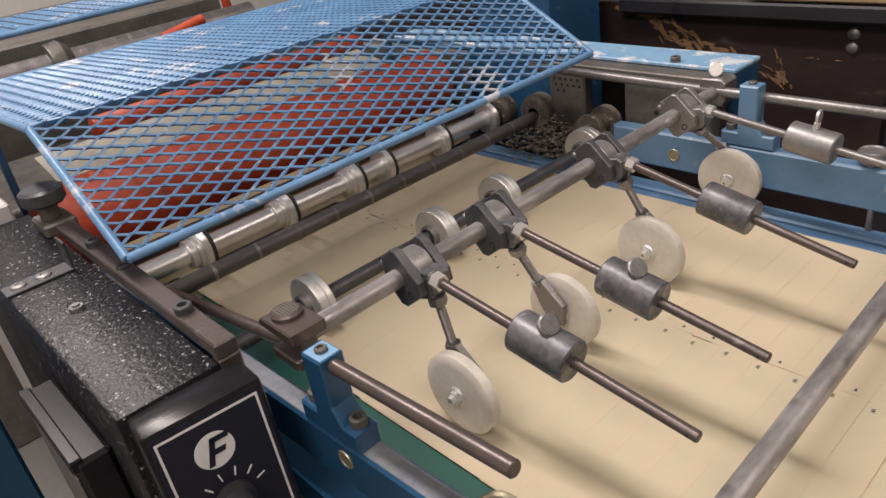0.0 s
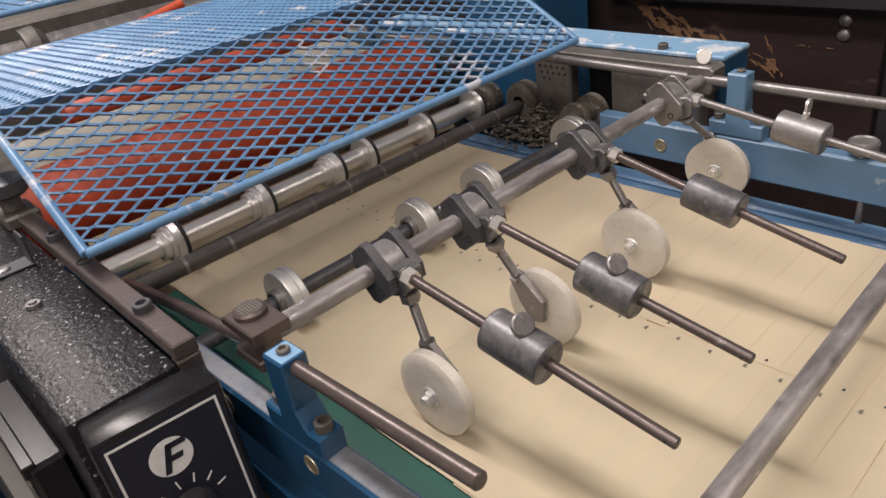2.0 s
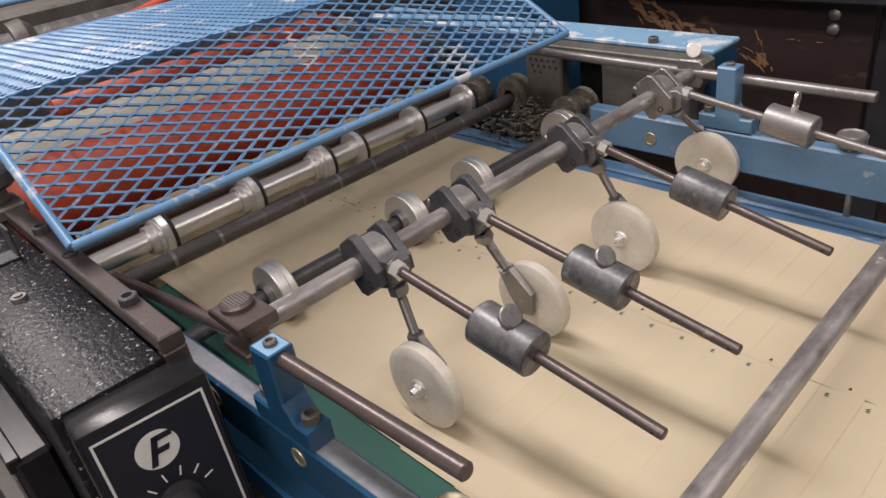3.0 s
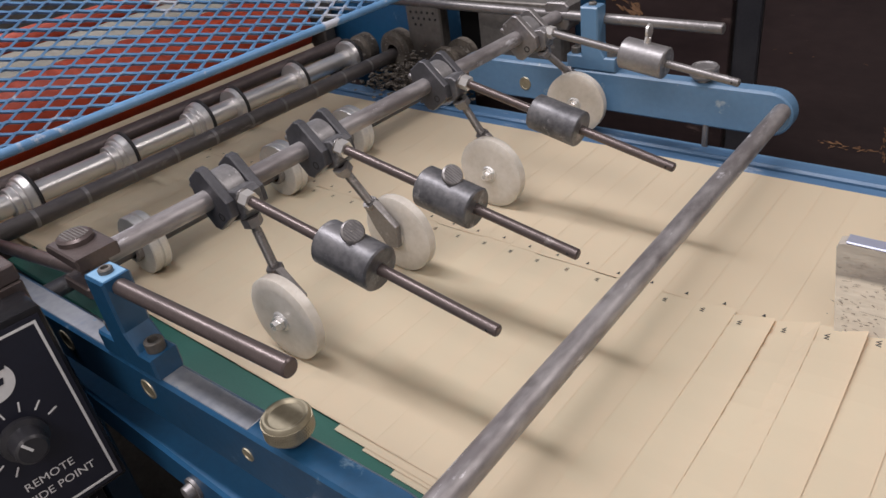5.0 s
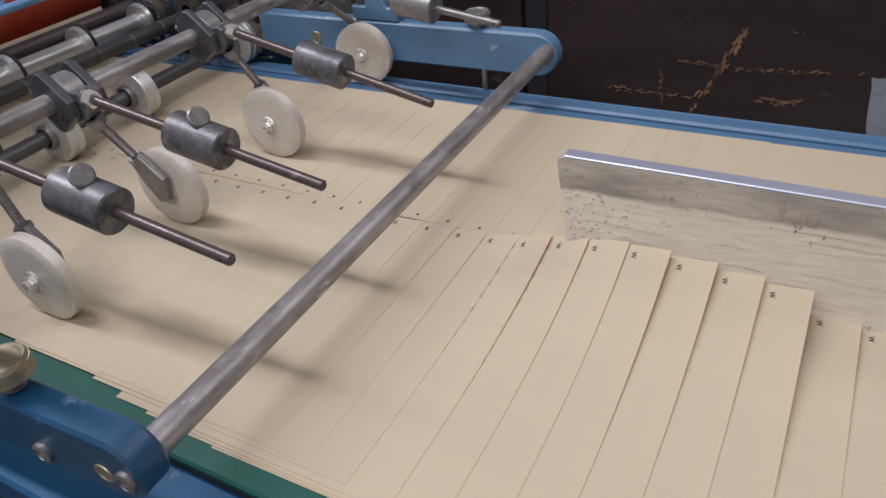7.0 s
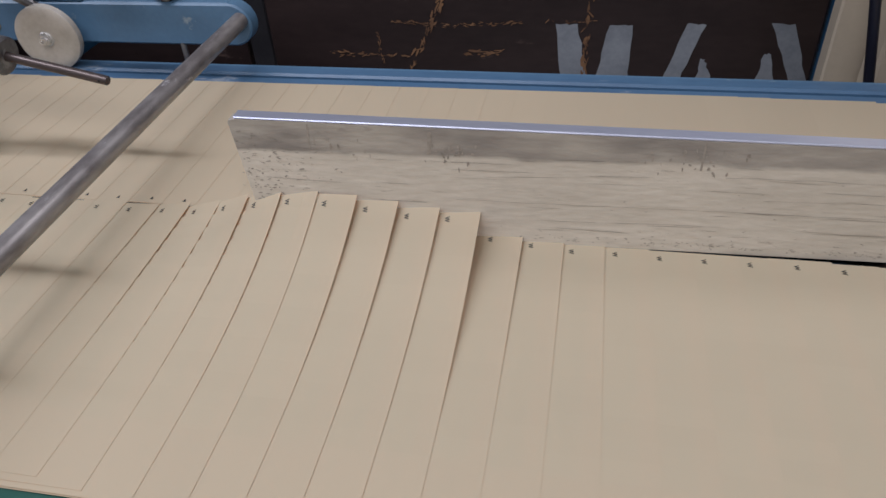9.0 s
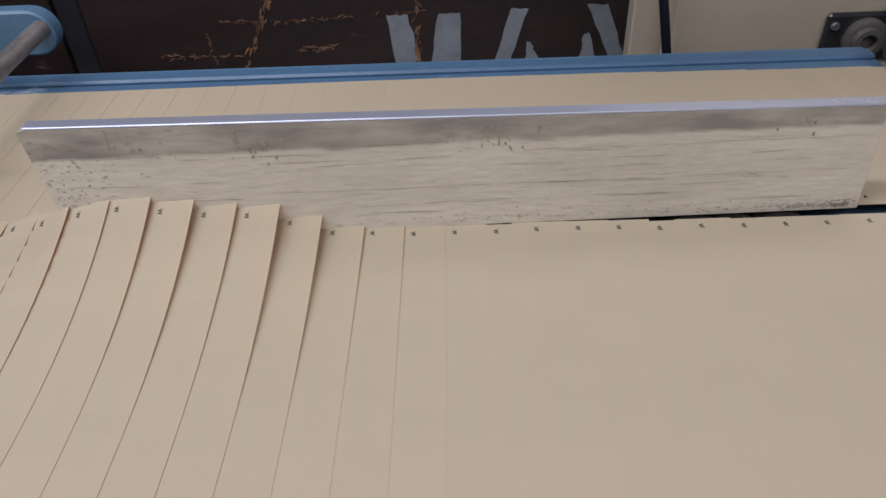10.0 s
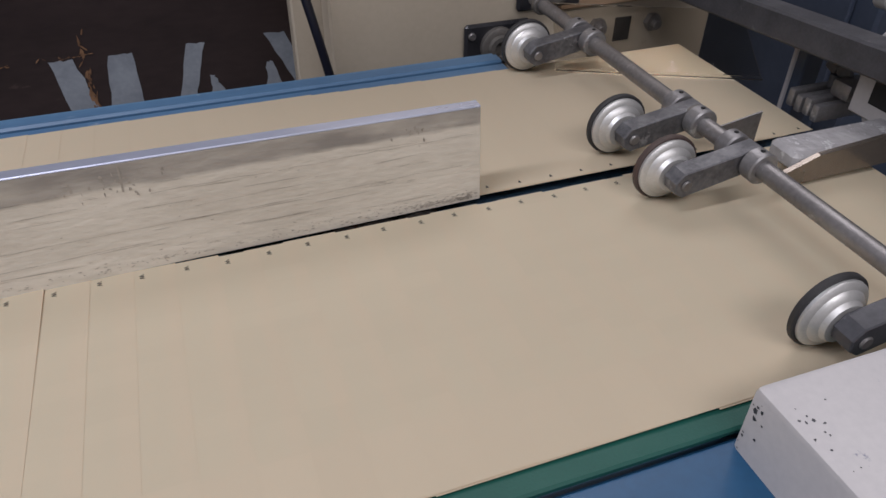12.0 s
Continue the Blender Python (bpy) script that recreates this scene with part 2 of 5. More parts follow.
g.inputs["Transmission Weight"].default_value = 1.0
g.inputs["IOR"].default_value = 1.15


# ---- mesh helpers ----
def link(name, bm, material, parent=None, label="", smooth=False):
    me = bpy.data.meshes.new(name)
    bmesh.ops.recalc_face_normals(bm, faces=bm.faces)
    bm.to_mesh(me)
    bm.free()
    for mt in (material if isinstance(material, (list, tuple)) else [material]):
        me.materials.append(mt)
    if smooth:
        for p in me.polygons:
            p.use_smooth = True
        me.set_sharp_from_angle(angle=radians(32))
    ob = new(name, me)
    if parent:
        ob.parent = parent
    if label:
        ob["label"] = label
    return ob


def part(name, bm, material, parent, label="", smooth=True):
    return link(name, bm, material, parent, label, smooth)


def thing(name, label, category, group="", kind="", at=(0, 0, 0)):
    return_ob = tagged(new(name), label, category, group, kind)
    return_ob.location = at
    return return_ob


def frame_to(direction):
    return Vector(direction).normalized().to_track_quat("Z", "Y").to_matrix().to_4x4()


def box(lo, hi, bevel=0.0, m=None, bm=None, seg=1):
    bm = bm or bmesh.new()
    c, s = [(a + b) / 2 for a, b in zip(lo, hi)], [b - a for a, b in zip(lo, hi)]
    made = bmesh.ops.create_cube(bm, size=1, matrix=(m or Matrix()) @ Matrix.Translation(c) @ Matrix.Diagonal((*s, 1)))
    if bevel:
        edges = list({e for v in made["verts"] for e in v.link_edges})
        bmesh.ops.bevel(bm, geom=edges, offset=bevel, segments=seg, affect="EDGES", profile=0.5)
    return bm


def lathe(p0, p1, profile, seg=40, bm=None):
    """A turned solid from p0 to p1: profile of (metres along, radius)."""
    bm = bm or bmesh.new()
    m = Matrix.Translation(p0) @ frame_to(Vector(p1) - Vector(p0))
    rings = []
    for z, r in profile:
        if r < 1e-6:
            rings.append([bm.verts.new(m @ Vector((0, 0, z)))])
        else:
            rings.append([bm.verts.new(m @ Vector((r * math.cos(2 * math.pi * k / seg), r * math.sin(2 * math.pi * k / seg), z))) for k in range(seg)])
    for a, b in zip(rings, rings[1:]):
        for k in range(seg):
            j = (k + 1) % seg
            if len(a) == 1:
                bm.faces.new((a[0], b[j], b[k]))
            elif len(b) == 1:
                bm.faces.new((a[k], a[j], b[0]))
            else:
                bm.faces.new((a[k], a[j], b[j], b[k]))
    return bm


def rod(p0, p1, r, seg=20, chamfer=0.0012, bm=None):
    n = (Vector(p1) - Vector(p0)).length
    c = min(chamfer, r * 0.5)
    return lathe(p0, p1, [(0, 0), (0, r - c), (c, r), (n - c, r), (n, r - c), (n, 0)], seg, bm)


def tube(p0, p1, r0, r1, seg=28, bm=None):
    """A ring with a hole: outer r1, inner r0."""
    n = (Vector(p1) - Vector(p0)).length
    c = min(0.0015, (r1 - r0) * 0.3)
    return lathe(p0, p1, [(0, r0), (0, r1 - c), (c, r1), (n - c, r1), (n, r1 - c), (n, r0), (0, r0)], seg, bm)


def prism(outline, depth, m=None, bevel=0.0, bm=None):
    """An outline in x, z pushed along +y."""
    bm = bm or bmesh.new()
    m = m or Matrix()
    a = [bm.verts.new(m @ Vector((x, 0, z))) for x, z in outline]
    b = [bm.verts.new(m @ Vector((x, depth, z))) for x, z in outline]
    k = len(outline)
    faces = [bm.faces.new(a), bm.faces.new(b[::-1])] + [bm.faces.new((a[i], b[i], b[(i + 1) % k], a[(i + 1) % k])) for i in range(k)]
    if bevel:
        bmesh.ops.recalc_face_normals(bm, faces=faces)
        edges = [e for f in faces[:2] for e in f.edges]
        bmesh.ops.bevel(bm, geom=edges, offset=bevel, segments=1, affect="EDGES")
    return bm


def socket_bolt(parent, at, r=0.0065, h=0.007, up=(0, 0, 1), material=None, name="bolt"):
    u = Vector(up).normalized()
    bm = lathe(at, Vector(at) + u, [(0, r), (h - 0.001, r), (h, r - 0.001), (h, r * 0.55), (h * 0.4, r * 0.5), (h * 0.4, 0)], 20)
    return part(name, bm, material or BLACK_OXIDE, parent)


def hex_nut(parent, p, d, r, h, material=STEEL, name="nut"):
    u = Vector(d).normalized()
    bm = lathe(p, Vector(p) + u, [(0, r * 0.4), (0, r), (h, r), (h, r * 0.4)], 6)
    return part(name, bm, material, parent, smooth=False)


def text_mesh(body, size, name="lettering", bold=0.0):
    cu = bpy.data.curves.new(name, "FONT")
    cu.body, cu.size, cu.align_x, cu.align_y = body, size, "CENTER", "CENTER"
    cu.resolution_u, cu.offset = 3, bold
    ob = bpy.data.objects.new(name, cu)
    scene.collection.objects.link(ob)
    bpy.context.view_layer.update()
    me = bpy.data.meshes.new_from_object(ob)
    bpy.data.objects.remove(ob)
    bpy.data.curves.remove(cu)
    return me


# ---- hall ----
# Walls and ceiling are unseen additions; their pale tone returns fill light.
def hall():
    z0, z1 = 0.0, 4.0
    tagged(link("floor", box((-5, -4, -0.1), (6, 5, 0)), FLOOR), "dark stained concrete floor under the machine", "floor", kind="structure")
    tagged(link("ceiling", box((-5, -4, z1), (6, 5, z1 + 0.1)), PLASTER), "unseen plain pale hall ceiling, added to send light back", "ceiling", kind="structure")
    for nm, lo, hi in (("wall_north", (-5, 5, 0), (6, 5.1, z1)), ("wall_south", (-5, -4.1, 0), (6, -4, z1)),
                       ("wall_east", (6, -4.1, 0), (6.1, 5.1, z1)), ("wall_west", (-5.1, -4.1, 0), (-5, 5.1, z1))):
        tagged(link(nm, box(lo, hi), PLASTER), "unseen plain pale hall wall, added to send light back", "wall", kind="structure")


hall()

# ---- dark panel behind the conveyor ----
PY = 1.035


def dark_panel():
    t = thing("partition_panel", "scuffed dark brown board partition with bare scratches behind the conveyor", "partition")
    part("board", box((-1.6, PY, 0.0), (0.03, PY + 0.03, 1.075), 0.002), DARK_PANEL, t, smooth=False)
    part("board", box((0.085, PY, 0.0), (1.095, PY + 0.03, 1.075), 0.002), DARK_PANEL, t, smooth=False)
    # Black strip added to stand for the dark gap between the boards.
    part("post", box((0.034, PY + 0.006, 0.0), (0.081, PY + 0.05, 1.075), 0.003), BLACK_PLASTIC, t, smooth=False)
    part("top_rail", box((-0.5, PY - 0.03, 1.058), (1.095, PY - 0.002, 1.088), 0.004), BLACK_PLASTIC, t, "black top rail", smooth=False)
    part("edge_strip", box((1.099, PY - 0.01, 0.0), (1.112, PY + 0.03, 1.08), 0.002), BLUE_DEEP, t, "dark blue edge strip", smooth=False)
    part("plank", box((-0.22, PY - 0.03, 1.092), (0.40, PY + 0.12, 1.13), 0.003), WOOD, t, "pale plywood plank", smooth=False)
    for x, z in ((-0.035, 1.035), (-0.035, 1.01), (0.115, 1.0)):
        part("screw", lathe((x, PY, z), (x, PY - 1, z), [(0, 0.011), (0.004, 0.010), (0.007, 0.005), (0.0075, 0)], 16), STEEL, t)
    rnd = random.Random(5)

    def scratch(pts, w, n=60):
        bm = bmesh.new()
        for _ in range(n):
            k = rnd.randrange(len(pts) - 1)
            u = rnd.random()
            x = pts[k][0] * (1 - u) + pts[k + 1][0] * u + rnd.gauss(0, w * 0.5)
            z = pts[k][1] * (1 - u) + pts[k + 1][1] * u + rnd.gauss(0, w * 0.5)
            a = math.atan2(pts[k + 1][1] - pts[k][1], pts[k + 1][0] - pts[k][0]) + rnd.gauss(0, 0.35)
            le, wi = w * rnd.uniform(0.5, 1.8), w * rnd.uniform(0.1, 0.38)
            ring = []
            for q in range(7):
                b = 2 * math.pi * q / 7
                f = rnd.uniform(0.6, 1.2)
                dx, dz = le * math.cos(b) * f, wi * math.sin(b) * f
                ring.append(bm.verts.new((x + dx * math.cos(a) - dz * math.sin(a), PY - 0.0012 - 0.0006 * rnd.random(), z + dx * math.sin(a) + dz * math.cos(a))))
            bm.faces.new(ring)
        tagged(part("scratch", bm, SCRATCH, t, "bare brown scratch", smooth=False), kind="stuff")

    return t, scratch


panel, scratch = dark_panel()

scratch([(-0.53, 1.07), (-0.39, 1.035), (-0.335, 1.0), (-0.21, 0.96)], 0.016, 34)
scratch([(-0.44, 1.035), (-0.40, 1.01), (-0.33, 0.985)], 0.014, 26)
scratch([(-0.21, 0.965), (-0.13, 0.932)], 0.011, 20)
scratch([(-0.17, 1.0), (-0.145, 0.93)], 0.005, 16)
scratch([(-0.52, 1.06), (-0.36, 1.05)], 0.006, 14)
scratch([(-0.12, 0.99), (-0.05, 0.985)], 0.004, 8)
scratch([(0.445, 0.865), (0.40, 0.768), (0.368, 0.70)], 0.007, 46)
scratch([(0.335, 0.797), (0.45, 0.79), (0.56, 0.796), (0.72, 0.803)], 0.004, 80)
scratch([(0.20, 0.732), (0.28, 0.728), (0.362, 0.728)], 0.005, 34)
scratch([(0.305, 0.775), (0.312, 0.715)], 0.004, 18)
scratch([(0.475, 0.737), (0.55, 0.742)], 0.006, 22)
scratch([(0.706, 0.85), (0.70, 0.76), (0.698, 0.69)], 0.007, 44)
scratch([(0.10, 0.89), (0.55, 0.86)], 0.003, 10)


def sprayed_strokes():
    """Broad stencil strokes, soft at the rim: small overlapping dabs."""
    rnd = random.Random(11)
    for quad in (((0.645, 0.796), (0.681, 0.796), (0.708, 0.69), (0.655, 0.69)), ((0.738, 0.796), (0.779, 0.796), (0.781, 0.69), (0.72, 0.69)),
                 ((0.872, 0.80), (0.904, 0.80), (0.871, 0.69), (0.842, 0.69)), ((0.905, 0.735), (0.912, 0.735), (0.932, 0.69), (0.900, 0.69)),
                 ((1.014, 0.803), (1.050, 0.803), (1.095, 0.69), (1.066, 0.69)), ((1.010, 0.748), (1.022, 0.748), (1.040, 0.69), (1.005, 0.69))):
        bm = bmesh.new()
        vs = []
        for k in range(4):
            (x0, z0), (x1, z1) = quad[k], quad[(k + 1) % 4]
            for q in range(6):
                u = q / 6
                vs.append(bm.verts.new((x0 + (x1 - x0) * u + rnd.gauss(0, 0.0012), PY - 0.0008, z0 + (z1 - z0) * u + rnd.gauss(0, 0.0012))))
        bm.faces.new(vs)
        part("paint_stroke", bm, SPRAY, panel, "grey sprayed stencil stroke", smooth=False)


sprayed_strokes()


# ---- conveyor ----
Z = 0.9


def conveyor():
    t = thing("conveyor", "blue conveyor frame with green belts under cream sheets", "conveyor")
    part("belt", box((-0.50, -0.068, Z - 0.011), (1.56, 0.232, Z - 0.0035), 0.002), GREEN, t, "green belt")
    part("belt", box((-0.50, 0.300, Z - 0.011), (1.56, 0.540, Z - 0.0035), 0.002), GREEN, t, "green belt")
    part("bed", box((-0.50, -0.055, Z - 0.06), (1.56, 0.565, Z - 0.03), 0.003), BLUE, t, smooth=False)
    part("side_beam", box((-0.7, -0.135, Z - 0.052), (1.62, -0.0685, Z - 0.012), 0.003), BLUE_MID, t, "deep blue side beam", smooth=False)
    part("side_beam", box((-0.7, 0.5985, Z - 0.14), (1.29, 0.612, Z - 0.004), 0.002), BLUE, t, "blue side beam", smooth=False)
    part("ledge", box((-0.55, 0.545, Z - 0.014), (1.29, 0.5715, Z - 0.003), 0.002), SCUFFED_BLUE, t, "scuffed blue ledge", smooth=False)
    part("ledge", box((-0.55, 0.5735, Z - 0.012), (1.29, 0.597, Z + 0.001), 0.003), SCUFFED_BLUE, t, "scuffed blue upper ledge", smooth=False)
    for x in (-0.45, 1.4):
        for y in (-0.09, 0.615):
            part("leg", box((x - 0.03, y - 0.02, 0.0), (x + 0.03, y + 0.02, Z - 0.06), 0.003), BLUE_DEEP, t, smooth=False)
    for x in (0.16,):
        part("stud", rod((x, 0.606, Z - 0.006), (x, 0.606, Z + 0.03), 0.004), STEEL, t)
    for x, z in ((0.182, 0.866), (0.02, 0.864), (0.60, 0.866)):
        part("bolt", lathe((x, -0.135, z), (x, -1, z), [(0, 0.011), (0.003, 0.011), (0.003, 0.0075), (0.010, 0.007), (0.011, 0.004), (0.011, 0)], 18), STEEL, t)
    for x in (0.985, 1.02, 1.065):
        part("pulley", lathe((x, 0.268, Z - 0.035), (x, 0.287, Z - 0.035), [(0, 0), (0, 0.028), (0.019, 0.028), (0.019, 0)], 28), CAST, t)


conveyor()


def rail(near):
    """Side rail with a rounded end, its post and thumb nut; the near one stands a little askew."""
    y0, y1 = (-0.133, -0.109) if near else (0.602, 0.627)
    skew = pose(0, -0.121, 0, 0, 0, 1.9) @ pose(0, 0.121, 0) if near else Matrix()
    blue = BLUE_DEEP if near else BLUE
    t = thing("side_rail", ("deep blue" if near else "sky blue") + " steel side rail with rounded end and worn top edge", "side rail", "side rails of the conveyor")
    lo, hi, xe = (0.938, 0.990, 0.286) if near else (0.926, 0.983, 0.268)
    r = (hi - lo) / 2
    xs = -0.52 if near else -0.235
    out = [(xs, lo)]
    out += [(xe - r + r * math.cos(a), (lo + hi) / 2 + r * math.sin(a)) for a in [math.radians(-90 + 12 * k) for k in range(16)]]
    out += [(xs, hi)]
    part("plate", prism(out, y1 - y0, Matrix.Translation((0, y0, 0)), 0.0025), blue, t)
    part("worn_edge", box((xs + 0.02, y0 + 0.003, hi - 0.002), (0.135 if near else xe - r, y1 - 0.003, hi + 0.0006), 0.0005), WORN_EDGE if near else BLUE, t, "bare worn top edge", smooth=False)
    plugs = ((-0.125, 0.968, 0.011), (0.008, 0.971, 0.0095), (0.13, 0.966, 0.006), (0.252, 0.958, 0.008)) if near else ((-0.124, 0.950, 0.0105), (-0.008, 0.952, 0.0085))
    for x, z, rr in plugs:
        part("plug", lathe((x, y0, z), (x, y0 - 1, z), [(0, 0), (0, rr), (0.0009, rr * 0.94), (0.0009, rr * 0.75), (0.0003, rr * 0.7), (0.0003, 0)], 22), BRASS if near or x < -0.1 else HOLE, t, "bored hole with dull plug")
    if near:
        for x, z in ((0.193, 0.952), (0.274, 0.962)):
            part("bolt", lathe((x, y0, z), (x, y0 - 1, z), [(0, 0.008), (0.003, 0.008), (0.004, 0.005), (0.002, 0.0045), (0.002, 0)], 18), STEEL, t)
    kx, ky, kz = (0.173, -0.1205, hi + 0.004) if near else (0.150, 0.614, hi)
    k = thing("thumb_nut", "knurled dull brass thumb nut on the rail" if near else "bare steel thumb nut on the rail", "thumb nut", "thumb nuts on the side rails")
    rk = 0.0165 if near else 0.0175
    part("stem", rod((kx, ky, kz - 0.002), (kx, ky, kz + 0.008), 0.008), STEEL, k)
    part("grip", lathe((kx, ky, kz + 0.005), (kx, ky, kz + 1), [(0, 0), (0, rk * 0.8), (0.004, rk), (0.015, rk), (0.0175, rk - 0.0015), (0.0175, rk - 0.003), (0.0160, rk - 0.005), (0.0160, 0)], 40), BRASS if near else WEIGHT_LIGHT, k)
    bm = bmesh.new()
    for q in range(64):
        a = 2 * math.pi * q / 64
        for s in (0.35, -0.35):
            m = Matrix.Translation((kx + rk * math.cos(a), ky + rk * math.sin(a), kz + 0.0145)) @ Matrix.Rotation(a, 4, "Z") @ Matrix.Rotation(s, 4, "X")
            box((-0.0004, -0.0004, -0.0055), (0.0005, 0.0004, 0.0055), m=m, bm=bm)
    part("knurl", bm, BRASS if near else WEIGHT_LIGHT, k, smooth=False)
    # post
    p = thing("rod_post", ("deep blue" if near else "sky blue") + " stepped steel post bolted on the rail", "post", "posts on the side rails")
    px = -0.006 if near else -0.012
    yc = (y0 + y1) / 2
    top = 1.072 if near else 1.072
    base = hi + 0.0008
    w, sh = 0.0135, 0.020
    out = [(px - 0.037, base), (px + 0.040, base), (px + 0.040, base + sh), (px + w + 0.010, base + sh), (px + w, base + sh + 0.016), (px + w, top), (px - w, top), (px - w, base + sh), (px - 0.037, base + sh)]
    part("body", prism(out, 0.024, Matrix.Translation((0, yc - 0.012, 0)), 0.0018), BLUE_DEEP if near else BLUE, p, smooth=False)
    part("worn_top", box((px - w + 0.002, yc - 0.010, top - 0.001), (px + w - 0.002, yc + 0.010, top + 0.0006), 0.0004), DUSTY_BLUE if near else BLUE, p, "worn pale top", smooth=False)
    for dx in (-0.027, 0.030):
        socket_bolt(p, (px + dx, yc, base + sh), 0.0075, 0.009, material=CAST)
    socket_bolt(p, (px, yc, top + 0.0006), 0.0056, 0.004, material=CAST)
    for ob in (t, k, p):
        ob.matrix_basis = skew
    return t


rail(True)
rail(False)

# ---- cross bar near the fence ----
cb = thing("cross_bar", "scuffed bare steel cross bar between the rail ends", "cross bar")
part("bar", rod((0.2700, -0.1035, 0.9640), (0.2545, 0.6015, 0.962), 0.0108, 30), BAR_STEEL, cb)
part("end_screw", rod((0.2545, 0.6272, 0.962), (0.2545, 0.630, 0.962), 0.007, 16), STEEL, cb)

# ---- clamp shaft with weighted wheel arms ----


def shaft_at(y):
    """The clamp shaft runs slightly askew across the conveyor."""
    return Vector((-0.0570 - 0.031 * y, y, 1.0600 - 0.0186 * y))


def clamp_shaft():
    t = thing("clamp_shaft", "dull steel round shaft carrying the wheel arms", "shaft")
    part("bar", rod(shaft_at(-0.118), shaft_at(0.645), 0.0096, 32), BAR_STEEL, t)
    y = -0.108
    c = shaft_at(y)
    b = thing("shaft_clamp", "split dark steel clamp block with a slotted screw holding the shaft", "clamp block", "clamp blocks of the shaft")
    part("upper_jaw", prism([(-0.042, 0.003), (-0.012, 0.0015), (0.013, 0.0015), (0.013, 0.0125), (-0.036, 0.0125), (-0.042, 0.009)], 0.036, Matrix.Translation((c.x, y - 0.020, c.z)), 0.0015), BROWN_STEEL, b, smooth=False)
    part("lower_jaw", box((c.x - 0.030, y - 0.020, c.z - 0.026), (c.x + 0.012, y + 0.010, c.z - 0.0145), 0.0018), BROWN_STEEL, b, smooth=False)
    part("web", box((c.x - 0.012, y - 0.012, c.z - 0.0144), (c.x + 0.010, y + 0.006, c.z + 0.0012), 0.001), BROWN_STEEL, b, smooth=False)
    s0 = Vector((c.x - 0.020, y - 0.002, c.z + 0.0125))
    part("screw", lathe(s0, s0 + Vector((0, 0, 1)), [(0, 0), (0, 0.0145), (0.004, 0.0145), (0.006, 0.012), (0.006, 0)], 28), BROWN_STEEL, b)
    bm = bmesh.new()
    for q in range(-3, 4):
        hl = math.sqrt(0.0115 ** 2 - (q * 0.0028) ** 2)
        box((s0.x - hl, s0.y + q * 0.0028 - 0.0006, s0.z + 0.0058), (s0.x + hl, s0.y + q * 0.0028 + 0.0006, s0.z + 0.0064), bm=bm)
    part("hatch", bm, CAST, b, "hatched screw face", smooth=False)
    y = 0.642
    c = shaft_at(y)
    b = thing("shaft_clamp", "bare steel clamp block with a flat thumb screw", "clamp block", "clamp blocks of the shaft")
    part("block", prism([(-0.020, -0.016), (0.016, -0.018), (0.020, -0.010), (0.020, 0.016), (0.014, 0.021), (-0.016, 0.021), (-0.020, 0.016)], 0.036, Matrix.Translation((c.x, y - 0.018, c.z)), 0.0015), STEEL, b, smooth=False)
    part("screw_stem", rod((c.x, y, c.z + 0.020), (c.x, y, c.z + 0.028), 0.0042), STEEL, b)
    part("thumb_screw", lathe((c.x - 0.003, y - 0.0015, c.z + 0.031), (c.x + 0.4, y - 1, c.z + 0.4), [(0, 0), (0, 0.0095), (0.001, 0.0108), (0.003, 0.0108), (0.004, 0.0095), (0.004, 0)], 26), CHROME, b, "flat bright thumb screw")


clamp_shaft()
tagged(link("guide_rod", rod((-0.022, -0.1215, 1.0630), (0.1945, -0.1135, 1.0645), 0.0066, 24), BROWN_STEEL, smooth=True), "brown oxidised steel rod through the near post", "rod", "rods along the rails")
tagged(link("lever_rod", rod((-0.42, -0.108, 0.977), (-0.068, -0.112, 1.046), 0.0066, 24), BROWN_STEEL, smooth=True), "brown steel rod sloping down from the shaft clamp", "rod")
tagged(link("guide_rod", rod((-0.44, 0.640, 1.051), (0.168, 0.622, 1.051), 0.0072, 24), STEEL, smooth=True), "bare steel rod through the far post", "rod", "rods along the rails")


